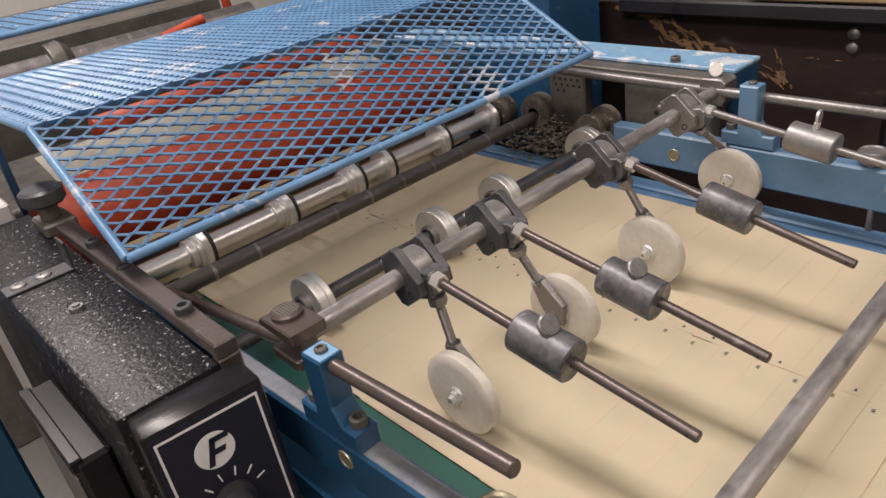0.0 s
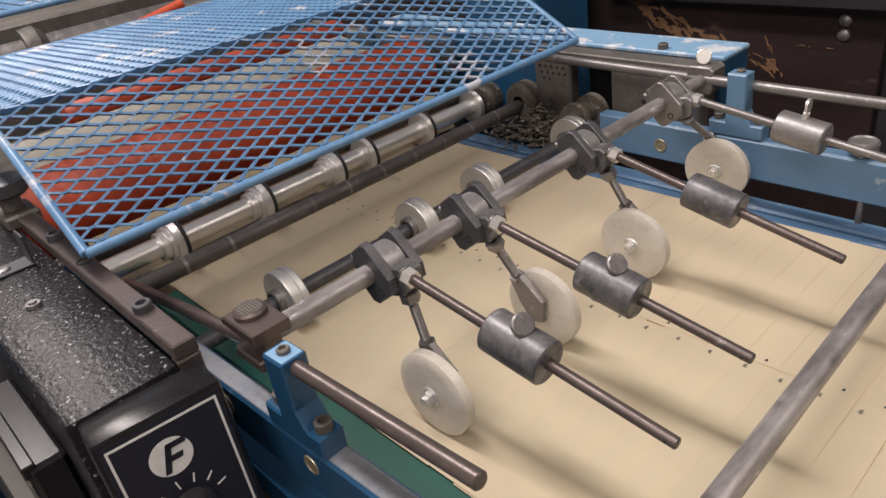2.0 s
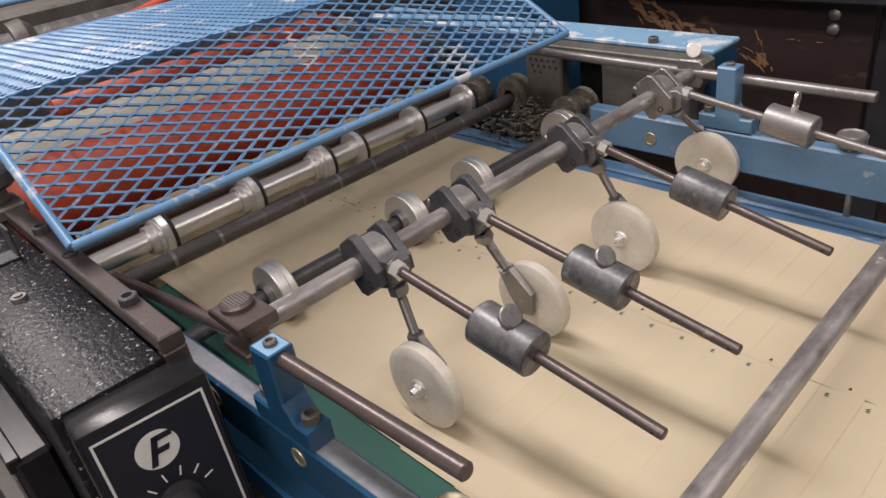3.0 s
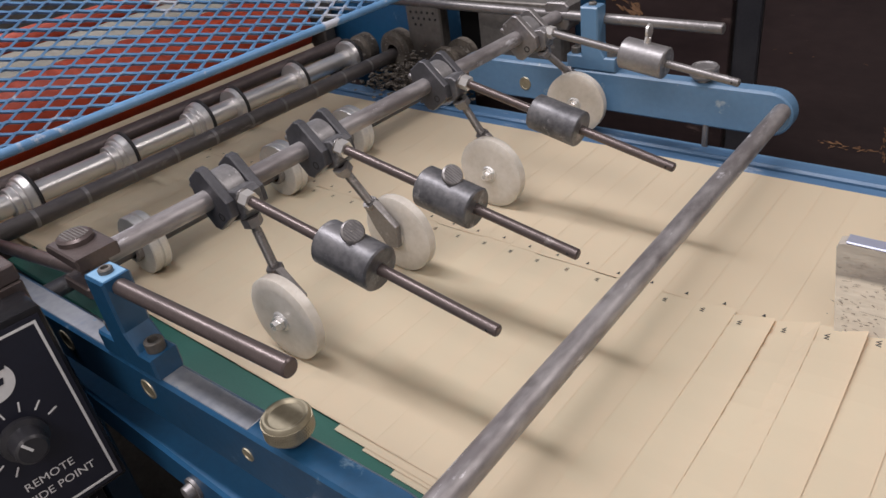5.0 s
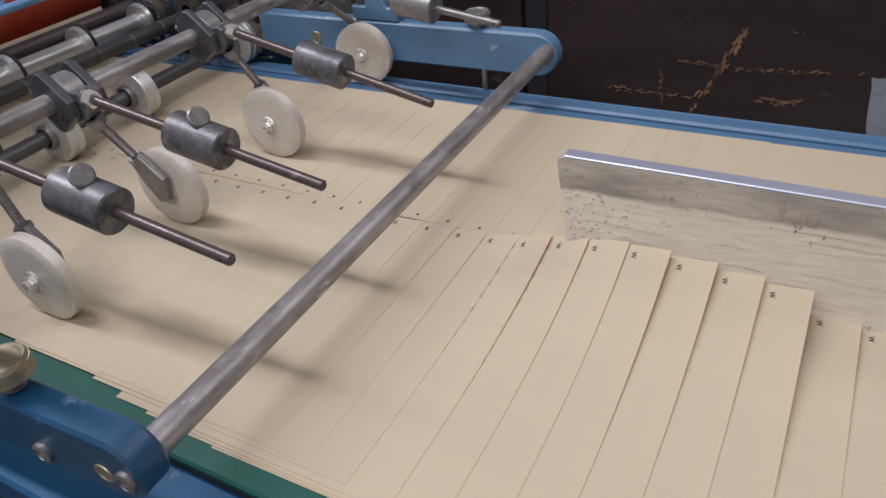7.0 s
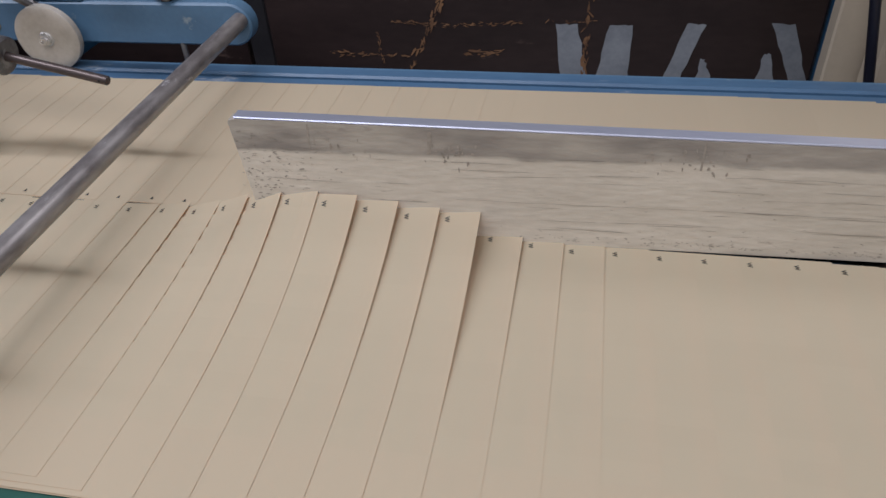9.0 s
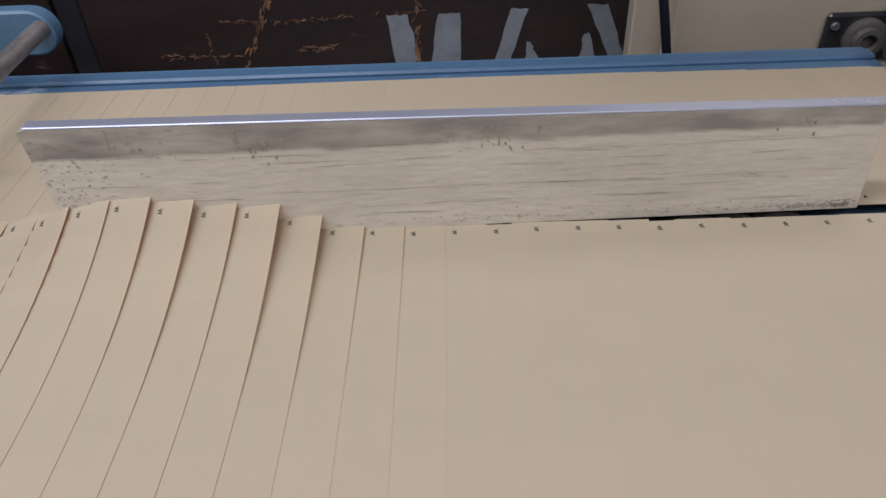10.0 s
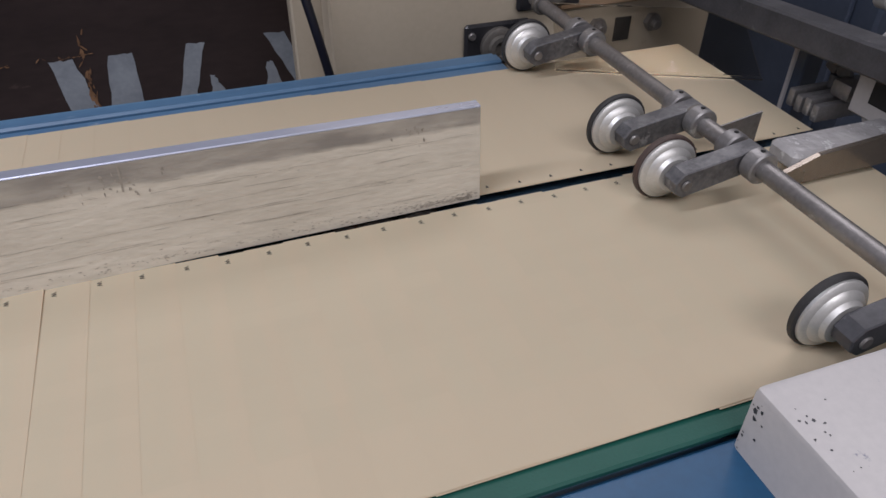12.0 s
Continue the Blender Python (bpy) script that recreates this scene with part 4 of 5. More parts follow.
# ---- black control box ----
def control_box():
    t = thing("control_box", "dusty black wrinkle-painted control box beside the conveyor", "control box")
    part("housing", box((-0.62, -0.268, 0.70), (-0.078, -0.178, 1.063), 0.004, seg=2), WRINKLE, t)
    # face with the dial
    m = Matrix.Translation((-0.063, -0.2125, 1.050)) @ Matrix.Rotation(radians(-5), 4, "Z") @ Matrix.Rotation(radians(-4), 4, "Y")
    pb = part("dial_case", box((-0.016, -0.050, -0.165), (0.026, 0.050, 0.010), 0.004, m, seg=2), GLOSS_BLACK, t, "black plastic dial case")
    part("face", box((0.0262, -0.046, -0.160), (0.0268, 0.046, 0.004), 0, m), NAVY, pb, "navy face plate", smooth=False)
    for lo, hi in (((0.027, -0.0425, -0.156), (0.0274, -0.0405, 0.0)), ((0.027, 0.0405, -0.156), (0.0274, 0.0425, 0.0)), ((0.027, -0.0405, -0.002), (0.0274, 0.0405, 0.0)), ((0.027, -0.0405, -0.156), (0.0274, 0.0405, -0.154))):
        part("line", box(lo, hi, 0, m), WHITE_INK, pb, "white border line", smooth=False)
    part("emblem", lathe(m @ Vector((0.0268, -0.003, -0.030)), m @ Vector((1, -0.003, -0.030)), [(0, 0), (0, 0.0165), (0.0004, 0.0165), (0.0004, 0)], 36), WHITE_INK, pb, "white round emblem", smooth=False)
    SLANT = Matrix(((1, 0, 0, 0), (0, 1, 0.30, 0.009), (0, 0, 1, 0), (0, 0, 0, 1)))
    for lo, hi in (((0.0273, -0.008, -0.043), (0.0276, -0.003, -0.018)), ((0.0273, -0.008, -0.023), (0.0276, 0.008, -0.018)), ((0.0273, -0.008, -0.034), (0.0276, 0.006, -0.029))):
        part("emblem_bar", box(lo, hi, 0, m @ SLANT), NAVY, pb, "dark bar of the emblem", smooth=False)
    c = Vector((0.0268, -0.002, -0.083))
    for k in range(9):
        a = radians(20 + 27 * k)
        mm = m @ Matrix.Translation(c) @ Matrix.Rotation(a, 4, "X")
        part("tick", box((0, 0.023, -0.0006), (0.0005, 0.031, 0.0006), 0, mm), WHITE_INK, pb, "white scale tick", smooth=False)
    kn = part("knob", lathe(m @ c, m @ (c + Vector((1, 0, 0))), [(0, 0), (0, 0.018), (0.004, 0.0175), (0.006, 0.0135), (0.020, 0.012), (0.0215, 0.010), (0.0215, 0)], 24), BLACK_PLASTIC, pb, "black pointer knob")
    part("pointer", box((0.0216, -0.0010, 0.0), (0.0219, 0.0010, 0.010), 0, m @ Matrix.Translation(c) @ Matrix.Rotation(0.5, 4, "X")), WHITE_INK, kn, "white pointer line", smooth=False)
    turn = m @ Matrix(((0, 0, 1, 0), (1, 0, 0, 0), (0, 1, 0, 0), (0, 0, 0, 1)))
    for body, z in (("REMOTE", -0.123), ("GUIDE POINT", -0.136)):
        me = text_mesh(body, 0.0100)
        me.materials.append(WHITE_INK)
        ob = new("lettering", me)
        ob.parent = pb
        ob.matrix_basis = turn @ Matrix.Translation((0.0, z, 0.0275))
    # window case on the near side
    wc = part("meter_case", box((-0.310, -0.300, 0.78), (-0.150, -0.2685, 0.995), 0.004), GLOSS_BLACK, t, "black meter case with grey face")
    part("face", box((-0.300, -0.3025, 0.79), (-0.160, -0.3003, 0.975), 0.0006), GREY_PLATE, wc, "grey face plate", smooth=False)
    part("bezel", box((-0.308, -0.3035, 0.985), (-0.152, -0.292, 0.9985), 0.0015), GLOSS_BLACK, wc, "glossy black bezel", smooth=False)
    # angle bracket and nut on top
    b = thing("angle_bracket", "black steel angle bracket riveted on the control box", "bracket")
    part("foot", box((-0.405, -0.268, 1.0633), (-0.378, -0.196, 1.0663), 0.0008), BLACK_OXIDE, b, smooth=False)
    part("upright", box((-0.405, -0.199, 1.0664), (-0.378, -0.196, 1.098), 0.0008), BLACK_OXIDE, b, smooth=False)
    for y in (-0.252, -0.226):
        part("rivet", lathe((-0.391, y, 1.0663), (-0.391, y, 2), [(0, 0.009), (0.002, 0.008), (0.003, 0.005), (0.003, 0.003), (0.002, 0.0025), (0.002, 0)], 20), STEEL, b)
    n = thing("rivet_nut", "small bare steel nut on the box lid", "nut")
    part("body", lathe((-0.286, -0.226, 1.0632), (-0.286, -0.226, 2), [(0, 0.0075), (0.004, 0.007), (0.004, 0.004), (0.006, 0.0038), (0.006, 0)], 16), STEEL, n)
    s = thing("stop_bar", "brown steel bar bolted along the control box", "bar")
    part("bar", box((-0.49, -0.1775, 1.0633), (-0.079, -0.1570, 1.0785), 0.0015), BROWN_STEEL, s, smooth=False)
    part("leg", box((-0.093, -0.1775, 0.985), (-0.079, -0.1570, 1.0630), 0.0015), BROWN_STEEL, s, smooth=False)
    socket_bolt(s, (-0.155, -0.1675, 1.0785), 0.0085, 0.008)
    socket_bolt(s, (-0.385, -0.1675, 1.0785), 0.0085, 0.008)
    part("hole", lathe((-0.300, -0.1675, 1.0785), (-0.300, -0.1675, 2), [(0, 0.008), (0.0006, 0.0078), (0.0006, 0.006), (-0.002, 0.006), (-0.002, 0)], 20), HOLE, s)
    k = thing("hand_clamp", "black steel clamp knob on a cast lug", "knob")
    part("lug", box((-0.550, -0.190, 1.0633), (-0.495, -0.150, 1.080), 0.003), CAST, k, smooth=False)
    part("stem", rod((-0.52, -0.172, 1.080), (-0.52, -0.172, 1.10), 0.012), CAST, k)
    part("grip", lathe((-0.52, -0.172, 1.10), (-0.52, -0.172, 2), [(0, 0), (0, 0.022), (0.004, 0.026), (0.018, 0.026), (0.021, 0.022), (0.021, 0)], 30), BLACK_OXIDE, k)
    p = thing("machine_skirt", "deep blue machine side panel below the control box", "panel")
    part("sheet", box((-0.95, -0.42, 0.0), (-0.36, -0.325, 1.0), 0.004), BLUE_DEEP, p, smooth=False)
    part("sheet", box((-0.66, -0.24, 0.0), (-0.10, -0.18, 0.69), 0.004), BLACK_PLASTIC, p, smooth=False)


control_box()


# ---- divider fence ----
def fence():
    a, b = Vector((0.403, 0.252, 0)), Vector((1.128, 0.270, 0))
    d = (b - a).normalized()
    m = Matrix(((d.x, -d.y, 0, a.x), (d.y, d.x, 0.085, a.y - 0.085), (0, 0, 1, 0), (0, 0, 0, 1)))      # leans back a little
    t = thing("lane_divider", "scratched aluminium plate standing on edge between the two sheet lanes", "divider plate")
    n = (b - a).length
    out = [(0.0155, 0.8995), (n, 0.8995), (n, 0.9985), (0.006, 1.0108), (0.001, 1.0095), (0.0, 1.006)]
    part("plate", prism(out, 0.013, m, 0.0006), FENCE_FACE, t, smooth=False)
    top = [(0.006, 1.0105), (n, 0.9982), (n, 1.0003), (0.006, 1.0126)]
    part("top_edge", prism(top, 0.0134, m @ Matrix.Translation((0, -0.0002, 0)), 0.0008), FENCE_TOP, t, "polished top edge, bluish reflection in its colour", smooth=False)
    rnd = random.Random(31)
    bm = bmesh.new()
    for turn in range(780):
        k = turn // 3
        if k >= 200:      # thin scratches along the plate
            x, z, le, wi = rnd.uniform(0.06, n - 0.06), rnd.uniform(0.91, 0.985), rnd.uniform(0.008, 0.045), rnd.uniform(0.00012, 0.0003)
        elif k >= 150:    # rough lower corner at the downstream end
            x, z, le, wi = n - 0.006 - abs(rnd.gauss(0, 0.045)), 0.903 + abs(rnd.gauss(0, 0.003)), rnd.uniform(0.002, 0.007), rnd.uniform(0.0005, 0.0015)
        elif k >= 120:    # smears in the dark band
            x, z, le, wi = rnd.choice((0.10, 0.19, 0.20, 0.37, 0.40, 0.41, 0.66)) + rnd.gauss(0, 0.012), rnd.uniform(0.980, 0.994), rnd.uniform(0.0006, 0.0035), rnd.uniform(0.002, 0.007)
        elif k < 60:
            x, z, le, wi = rnd.uniform(0.25, n - 0.01), 0.904 + abs(rnd.gauss(0, 0.004)), rnd.uniform(0.001, 0.005), rnd.uniform(0.0004, 0.0014)
        elif k < 105:
            x, z, le, wi = 0.008 + abs(rnd.gauss(0, 0.035)), rnd.uniform(0.93, 1.0), rnd.uniform(0.001, 0.007), rnd.uniform(0.0004, 0.0022)
        else:
            x, z, le, wi = rnd.uniform(0.05, n - 0.02), rnd.uniform(0.915, 0.975), rnd.uniform(0.0006, 0.005), rnd.uniform(0.0002, 0.0008)
        if k < 200:
            x, z, le, wi = x + rnd.gauss(0, le * 0.6), max(0.9022, z + rnd.gauss(0, wi * 0.8)), le * 0.45, wi * 0.4
        elif turn % 3:
            continue
        a = rnd.gauss(0, 0.02 if k >= 200 else 0.1 if k >= 120 else 0.3)
        ring = []
        for q in range(7):
            b2 = 2 * math.pi * q / 7
            f = rnd.uniform(0.35, 1.3)
            dx, dz = le * math.cos(b2) * f, wi * math.sin(b2) * f
            ring.append(bm.verts.new(m @ Vector((min(max(x + dx * math.cos(a) - dz * math.sin(a), 0.003), n - 0.003), -0.0004, z + dx * math.sin(a) + dz * math.cos(a)))))
        bm.faces.new(ring)
    tagged(part("scuff", bm, STAIN, t, "dark scuffs and nicks", smooth=False), kind="stuff")
    for x0, x1, z in ((0.20, n - 0.02, 0.941), (0.42, n - 0.004, 0.9725)):
        bm = bmesh.new()
        top_rim, low_rim = [], []
        for q in range(25):
            x = x0 + (x1 - x0) * q / 24
            w = 0.00006 + 0.00014 * rnd.random()
            zz = z + rnd.gauss(0, 0.0004)
            top_rim.append(bm.verts.new(m @ Vector((x, -0.00045, zz + w))))
            low_rim.append(bm.verts.new(m @ Vector((x, -0.00045, zz - w))))
        for q in range(24):
            bm.faces.new((low_rim[q], low_rim[q + 1], top_rim[q + 1], top_rim[q]))
        part("score_line", bm, STAIN, t, "long thin score", smooth=False)
    for x, z0, z1, w in ((0.072, 0.985, 1.008, 0.0009), (0.178, 0.985, 1.004, 0.0022), (0.40, 0.978, 1.003, 0.0012)):
        bm = bmesh.new()
        bm.faces.new([bm.verts.new(m @ Vector((x + dx, -0.00035, z))) for dx, z in ((-w, z0), (w * 0.4, z0), (w, z1), (-w * 0.3, z1))])
        part("stain", bm, STAIN, t, "grey vertical stain", smooth=False)


fence()


# ---- delivery end ----
def delivery():
    x, z = 1.376, 0.949
    t = thing("delivery_shaft", "dull steel shaft carrying rubber-tyred press wheels", "shaft")
    part("bar", rod((x, -0.12, z), (x, 0.665, z), 0.0095, 24), STEEL, t)
    for yy in (-0.095, 0.255, 0.632):
        part("collar", tube((x, yy, z), (x, yy + 0.012, z), 0.0096, 0.0150, 28), CAST, t)
    wheels = []
    for y, black, s in ((0.531, 0, -1), (0.297, 0, -1), (0.202, 1, -1), (-0.022, 0, -1)):
        a = thing("press_wheel_carrier", "rubber-tyred aluminium press wheel on a grey arm block", "press wheel", "press wheels on the delivery shaft")
        wx, wy, wz = 1.304, y, Z + 0.0352
        ya, yb = y + 0.012 * 1, y + 0.030
        # arm from the shaft back to the wheel, sloping down
        L = x - wx
        mm = Matrix.Translation((wx, y - 0.034, wz)) @ Matrix.Rotation(-math.atan2(z - wz, L), 4, "Y")
        part("block", prism([(-0.012, -0.006), (-0.004, -0.014), (L + 0.008, -0.013), (L + 0.012, 0.012), (-0.002, 0.014), (-0.012, 0.006)], 0.020, mm, 0.0012), BLACK_OXIDE if y < 0.1 else WEIGHT, a, smooth=False)
        part("pin", rod((wx, y - 0.0365, wz), (wx, y - 0.0335, wz), 0.006, 16), STEEL, a)
        for yy in (y - 0.052, y - 0.012):
            c = part("collar", tube((x, yy, z), (x, yy + 0.017, z), 0.0096, 0.0165, 32), WEIGHT_LIGHT, a, "bright shaft collar")
            part("set_screw", rod((x, yy + 0.008, z + 0.0158), (x, yy + 0.008, z + 0.0175), 0.0025, 10), HOLE, c)
        w = part("wheel", lathe((0, -0.014, 0), (0, 1, 0), [(0, 0.006), (0, 0.018), (0.004, 0.020), (0.006, 0.024), (0.009, 0.026), (0.010, 0.0300), (0.012, 0.0320), (0.022, 0.0320), (0.022, 0.006)], 44), ALU, a, "bright aluminium wheel")
        w.location = (wx, wy, wz)
        part("tyre", tube((0, 0.0005, 0), (0, 0.0070, 0), 0.0315, 0.0352, 48), RUBBER_BROWN if black else RUBBER, w, "brown rubber tyre" if black else "black rubber tyre")
        part("mark", box((0.008, -0.0143, -0.001), (0.02, -0.0139, 0.001)), STEEL, w, smooth=False)
        wheels.append(w)
    c = thing("delivery_machine", "cream enamelled machine side frame with flange bearings", "machine side")
    part("plate", box((1.074, 0.705, 0.0), (1.74, 0.76, 1.5), 0.004), CREAM, c, smooth=False)
    part("end_strip", box((1.030, 0.765, 0.0), (1.090, 0.80, 1.5), 0.003), CREAM, c, "cream end strip", smooth=False)
    for bx, bz in ((1.335, 0.870), (1.42, 0.952)):
        f = part("flange", box((bx - 0.055, 0.694, bz - 0.034), (bx + 0.055, 0.7045, bz + 0.036), 0.004), BLACK_PLASTIC, c, "black flange plate")
        part("bearing", lathe((bx, 0.694, bz), (bx, -1, bz), [(0, 0.030), (0.008, 0.030), (0.010, 0.026), (0.010, 0.020), (0.018, 0.019), (0.018, 0.012), (0.006, 0.011), (0.006, 0)], 32), CAST, f)
        for sx in (-1, 1):
            part("bolt", rod((bx + sx * 0.045, 0.694, bz + 0.02), (bx + sx * 0.045, 0.688, bz + 0.02), 0.006, 12), STEEL, f)
    for bx, bz in ((1.515, 0.875), (1.62, 0.872)):
        hex_nut(c, (bx, 0.705, bz), (0, -1, 0), 0.015, 0.012, STEEL)
        part("bolt", rod((bx, 0.695, bz), (bx, 0.682, bz), 0.008, 14), STEEL, c)
    part("slot", box((1.55, 0.7035, 0.845), (1.58, 0.7047, 0.885)), HOLE, c, "black patch for the shade in the slotted opening", smooth=False)
    part("pin", rod((1.51, 0.705, 0.835), (1.51, 0.66, 0.835), 0.008), BLACK_OXIDE, c)
    h = thing("hose", "dark blue hose hanging beside the partition", "hose")
    bm = bmesh.new()
    path = [Vector((1.080 - 0.10 * u - 0.03 * u * u, 0.690, 0.78 + 0.55 * u)) for u in [q / 16 for q in range(17)]]
    rings = [[bm.verts.new(p + Vector((0.0068 * math.cos(a), 0.0068 * math.sin(a), 0))) for a in [2 * math.pi * q / 14 for q in range(14)]] for p in path]
    for r0, r1 in zip(rings, rings[1:]):
        for q in range(14):
            bm.faces.new((r0[q], r0[(q + 1) % 14], r1[(q + 1) % 14], r1[q]))
    bm.faces.new(rings[0][::-1]), bm.faces.new(rings[-1])
    part("pipe", bm, NAVY, h)
    # near box
    n = thing("end_cover", "pale grey painted steel cover with chipped edges by the delivery", "cover")
    part("shell", box((1.187, -0.46, 0.0), (1.75, -0.073, 0.950), 0.005, seg=2), PALE, n)
    bm = bmesh.new()
    rnd = random.Random(9)
    for _ in range(70):
        u = rnd.random()
        k = rnd.choice((0, 0, 1, 2))
        if k == 0:
            q = (1.1865, -0.076 - 0.03 * abs(rnd.gauss(0, 0.3)), 0.945 - u * 0.15)
            n2 = (-1, 0, 0)
        elif k == 1:
            q = (1.191 + abs(rnd.gauss(0, 0.01)), -0.08 - u * 0.2, 0.9503)
            n2 = (0, 0, 1)
        else:
            q = (1.191 + u * 0.3, -0.09 - rnd.random() * 0.15, 0.9503)
            n2 = (0, 0, 1)
        s = rnd.uniform(0.0004, 0.0022 if k == 0 else 0.0015)
        fm = Matrix.Translation(q) @ frame_to(n2)
        bm.faces.new([bm.verts.new(fm @ Vector((s * rnd.uniform(0.5, 1.4) * math.cos(a), s * rnd.uniform(0.5, 1.4) * math.sin(a), 0))) for a in (0, 1.1, 2.2, 3.3, 4.3, 5.3)])
    tagged(part("paint_chip", bm, BLACK_OXIDE, n, "dark chips in the paint", smooth=False), kind="stuff")
    # guide shoe and clear sheet past the wheels
    g1 = thing("guide_shoe", "bent bright steel guide shoe under a lint-covered holder", "guide shoe")
    part("shoe", prism([(1.425, 0.903), (1.47, 0.904), (1.75, 0.910), (1.75, 0.958), (1.47, 0.936), (1.425, 0.920)], 0.006, Matrix.Translation((0, 0.172, 0)), 0.001), DARK_BRIGHT, g1, smooth=False)
    part("holder", box((1.445, 0.178, 0.914), (1.66, 0.220, 0.936), 0.005), TAPE, g1, "holder wrapped in crumpled clear tape")
    part("tongue", prism([(1.40, 0.930), (1.468, 0.942), (1.468, 0.905), (1.42, 0.908)], 0.002, Matrix.Translation((0, 0.262, 0)), 0), STEEL, g1, smooth=False)
    d = thing("delivery_rack", "dark steel cross beams with a pale bracket past the delivery", "frame")
    tilt = Matrix.Translation((0, 0.28, 0.99)) @ Matrix.Rotation(radians(-4.6), 4, "X") @ Matrix.Translation((0, -0.28, -0.99))
    part("beam", box((1.548, -0.30, 0.985), (1.584, 0.70, 1.020), 0.003, tilt), BLACK_OXIDE, d, smooth=False)
    part("beam", box((1.662, -0.30, 1.035), (1.697, 0.70, 1.070), 0.003, tilt), BLACK_OXIDE, d, smooth=False)
    part("beam", box((1.586, -0.30, 0.985), (1.660, 0.70, 0.993), 0.002, tilt), CAST, d, smooth=False)
    part("rod", rod((1.655, -0.3, 1.08), (1.655, 0.70, 1.01), 0.009), STEEL, d)
    for y in (0.30, 0.46):
        part("collar", tube((1.655, y, 1.08 - 0.07 * (y + 0.3)), (1.655, y + 0.02, 1.08 - 0.07 * (y + 0.32)), 0.009, 0.017), ALU, d)
    TURN = Matrix.Translation((1.612, 0, -0.006)) @ Matrix.Rotation(radians(90), 4, "Z")
    bk = part("bracket", prism([(0.190, 0.930), (0.262, 0.930), (0.262, 1.012), (0.252, 1.028), (0.236, 1.036), (0.190, 1.036)], 0.018, TURN, 0.0025), PALE, d, "pale grey bracket", smooth=False)
    part("slot", box((1.5928, 0.200, 0.944), (1.5938, 0.238, 0.979), 0.0004), HOLE, bk, smooth=False)
    hex_nut(d, (1.622, 0.242, 0.950), (0, -1, 0), 0.011, 0.010, BLACK_OXIDE)
    part("bolt", rod((1.622, 0.235, 0.950), (1.622, 0.222, 0.950), 0.005, 12), BLACK_OXIDE, d)
    part("bracket_foot", box((1.600, 0.20, 0.915), (1.63, 0.246, 0.955), 0.004), PALE, d, "pale grey foot", smooth=False)
    part("strut", box((1.622, 0.384, 0.50), (1.630, 0.392, 0.978), 0.002), PALE, d, "pale strut", smooth=False)
    part("strut", box((1.622, 0.366, 0.50), (1.652, 0.3835, 0.978), 0.002), SLATE, d, "deep blue strut", smooth=False)
    for k in range(4):
        part("clamp_leaf", box((1.572, 0.280 + k * 0.014, 0.900 + 0.002 * (k % 2)), (1.66, 0.291 + k * 0.014, 0.922 + 0.003 * (k % 2)), 0.003, seg=2), WEIGHT_LIGHT, d, "bright clamp leaf")
    part("clamp", box((1.60, 0.27, 0.926), (1.66, 0.30, 0.948), 0.005, seg=2), STEEL, d)
    part("wing_nut", lathe((1.622, 0.315, 0.926), (1.622, 0.315, 2), [(0, 0.007), (0.016, 0.007), (0.016, 0)], 14), BLACK_OXIDE, d)
    for a in (0.35, -0.35):
        part("wing", box((-0.003, -0.004 + (0.006 if a > 0 else -0.022), 0), (0.003, 0.022 - (0.0 if a > 0 else 0.024), 0.020), 0.002, Matrix.Translation((1.622, 0.315, 0.938)) @ Matrix.Rotation(a, 4, "X")), BLACK_OXIDE, d, smooth=False)
    part("table", box((1.62, -0.05, 0.40), (2.5, 0.70, 0.42), 0.003), BLUE_DEEP, d, "dark delivery table", smooth=False)
    part("board", box((1.44, 0.696, 0.912), (1.735, 0.7045, 1.06), 0.002), WOOD, c, "brown board patch", smooth=False)
    # Added box fills the dark blue-grey background here; its handle is invented.
    bc = thing("backdrop_box", "dark blue-grey box added as a backdrop past the delivery", "cabinet")
    part("body", box((1.95, 0.55, 0.0), (2.75, 1.5, 1.25), 0.006), SLATE, bc, smooth=False)
    part("front_panel", box((1.938, 0.60, 0.08), (1.949, 1.42, 1.20), 0.003), SLATE, bc, smooth=False)
    part("handle", rod((1.925, 0.66, 0.55), (1.925, 0.66, 0.75), 0.008), STEEL, bc)
    cs = thing("clear_shield", "clear plastic shield standing beside the delivered sheets", "shield")
    lean = Matrix(((0.905, 0.38, 0, 1.345), (-0.425, 0.88, 0, 0.522), (0, 0.28, 1, 0.9025), (0, 0, 0, 1)))
    ob = part("pane", box((0.0, 0.0, 0.0), (0.275, 0.145, 0.002), 0.0005, lean), GLASS, cs, smooth=False)
    part("bent_lip", box((0.0, -0.010, 0.0), (0.275, -0.0005, 0.002), 0.0005, Matrix(((0.905, 0.40, 0, 1.345), (-0.425, 0.90, 0, 0.522), (0, 0, 1, 0.9025), (0, 0, 0, 1)))), GLASS, cs, smooth=False).visible_shadow = False
    ob.visible_shadow = False
    return wheels


PRESS = delivery()


# ---- sheets ----
STEP, SPEED = 0.0366, 0.2377          # pitch of the shingled sheets, metres a second
LEAD0 = -1.7312         # a leading edge at the start
X_IN, X_OUT = -0.515, 1.575
LONG, THICK, RISE = 0.26, 0.00009, 0.00011
TILT_S = RISE / STEP


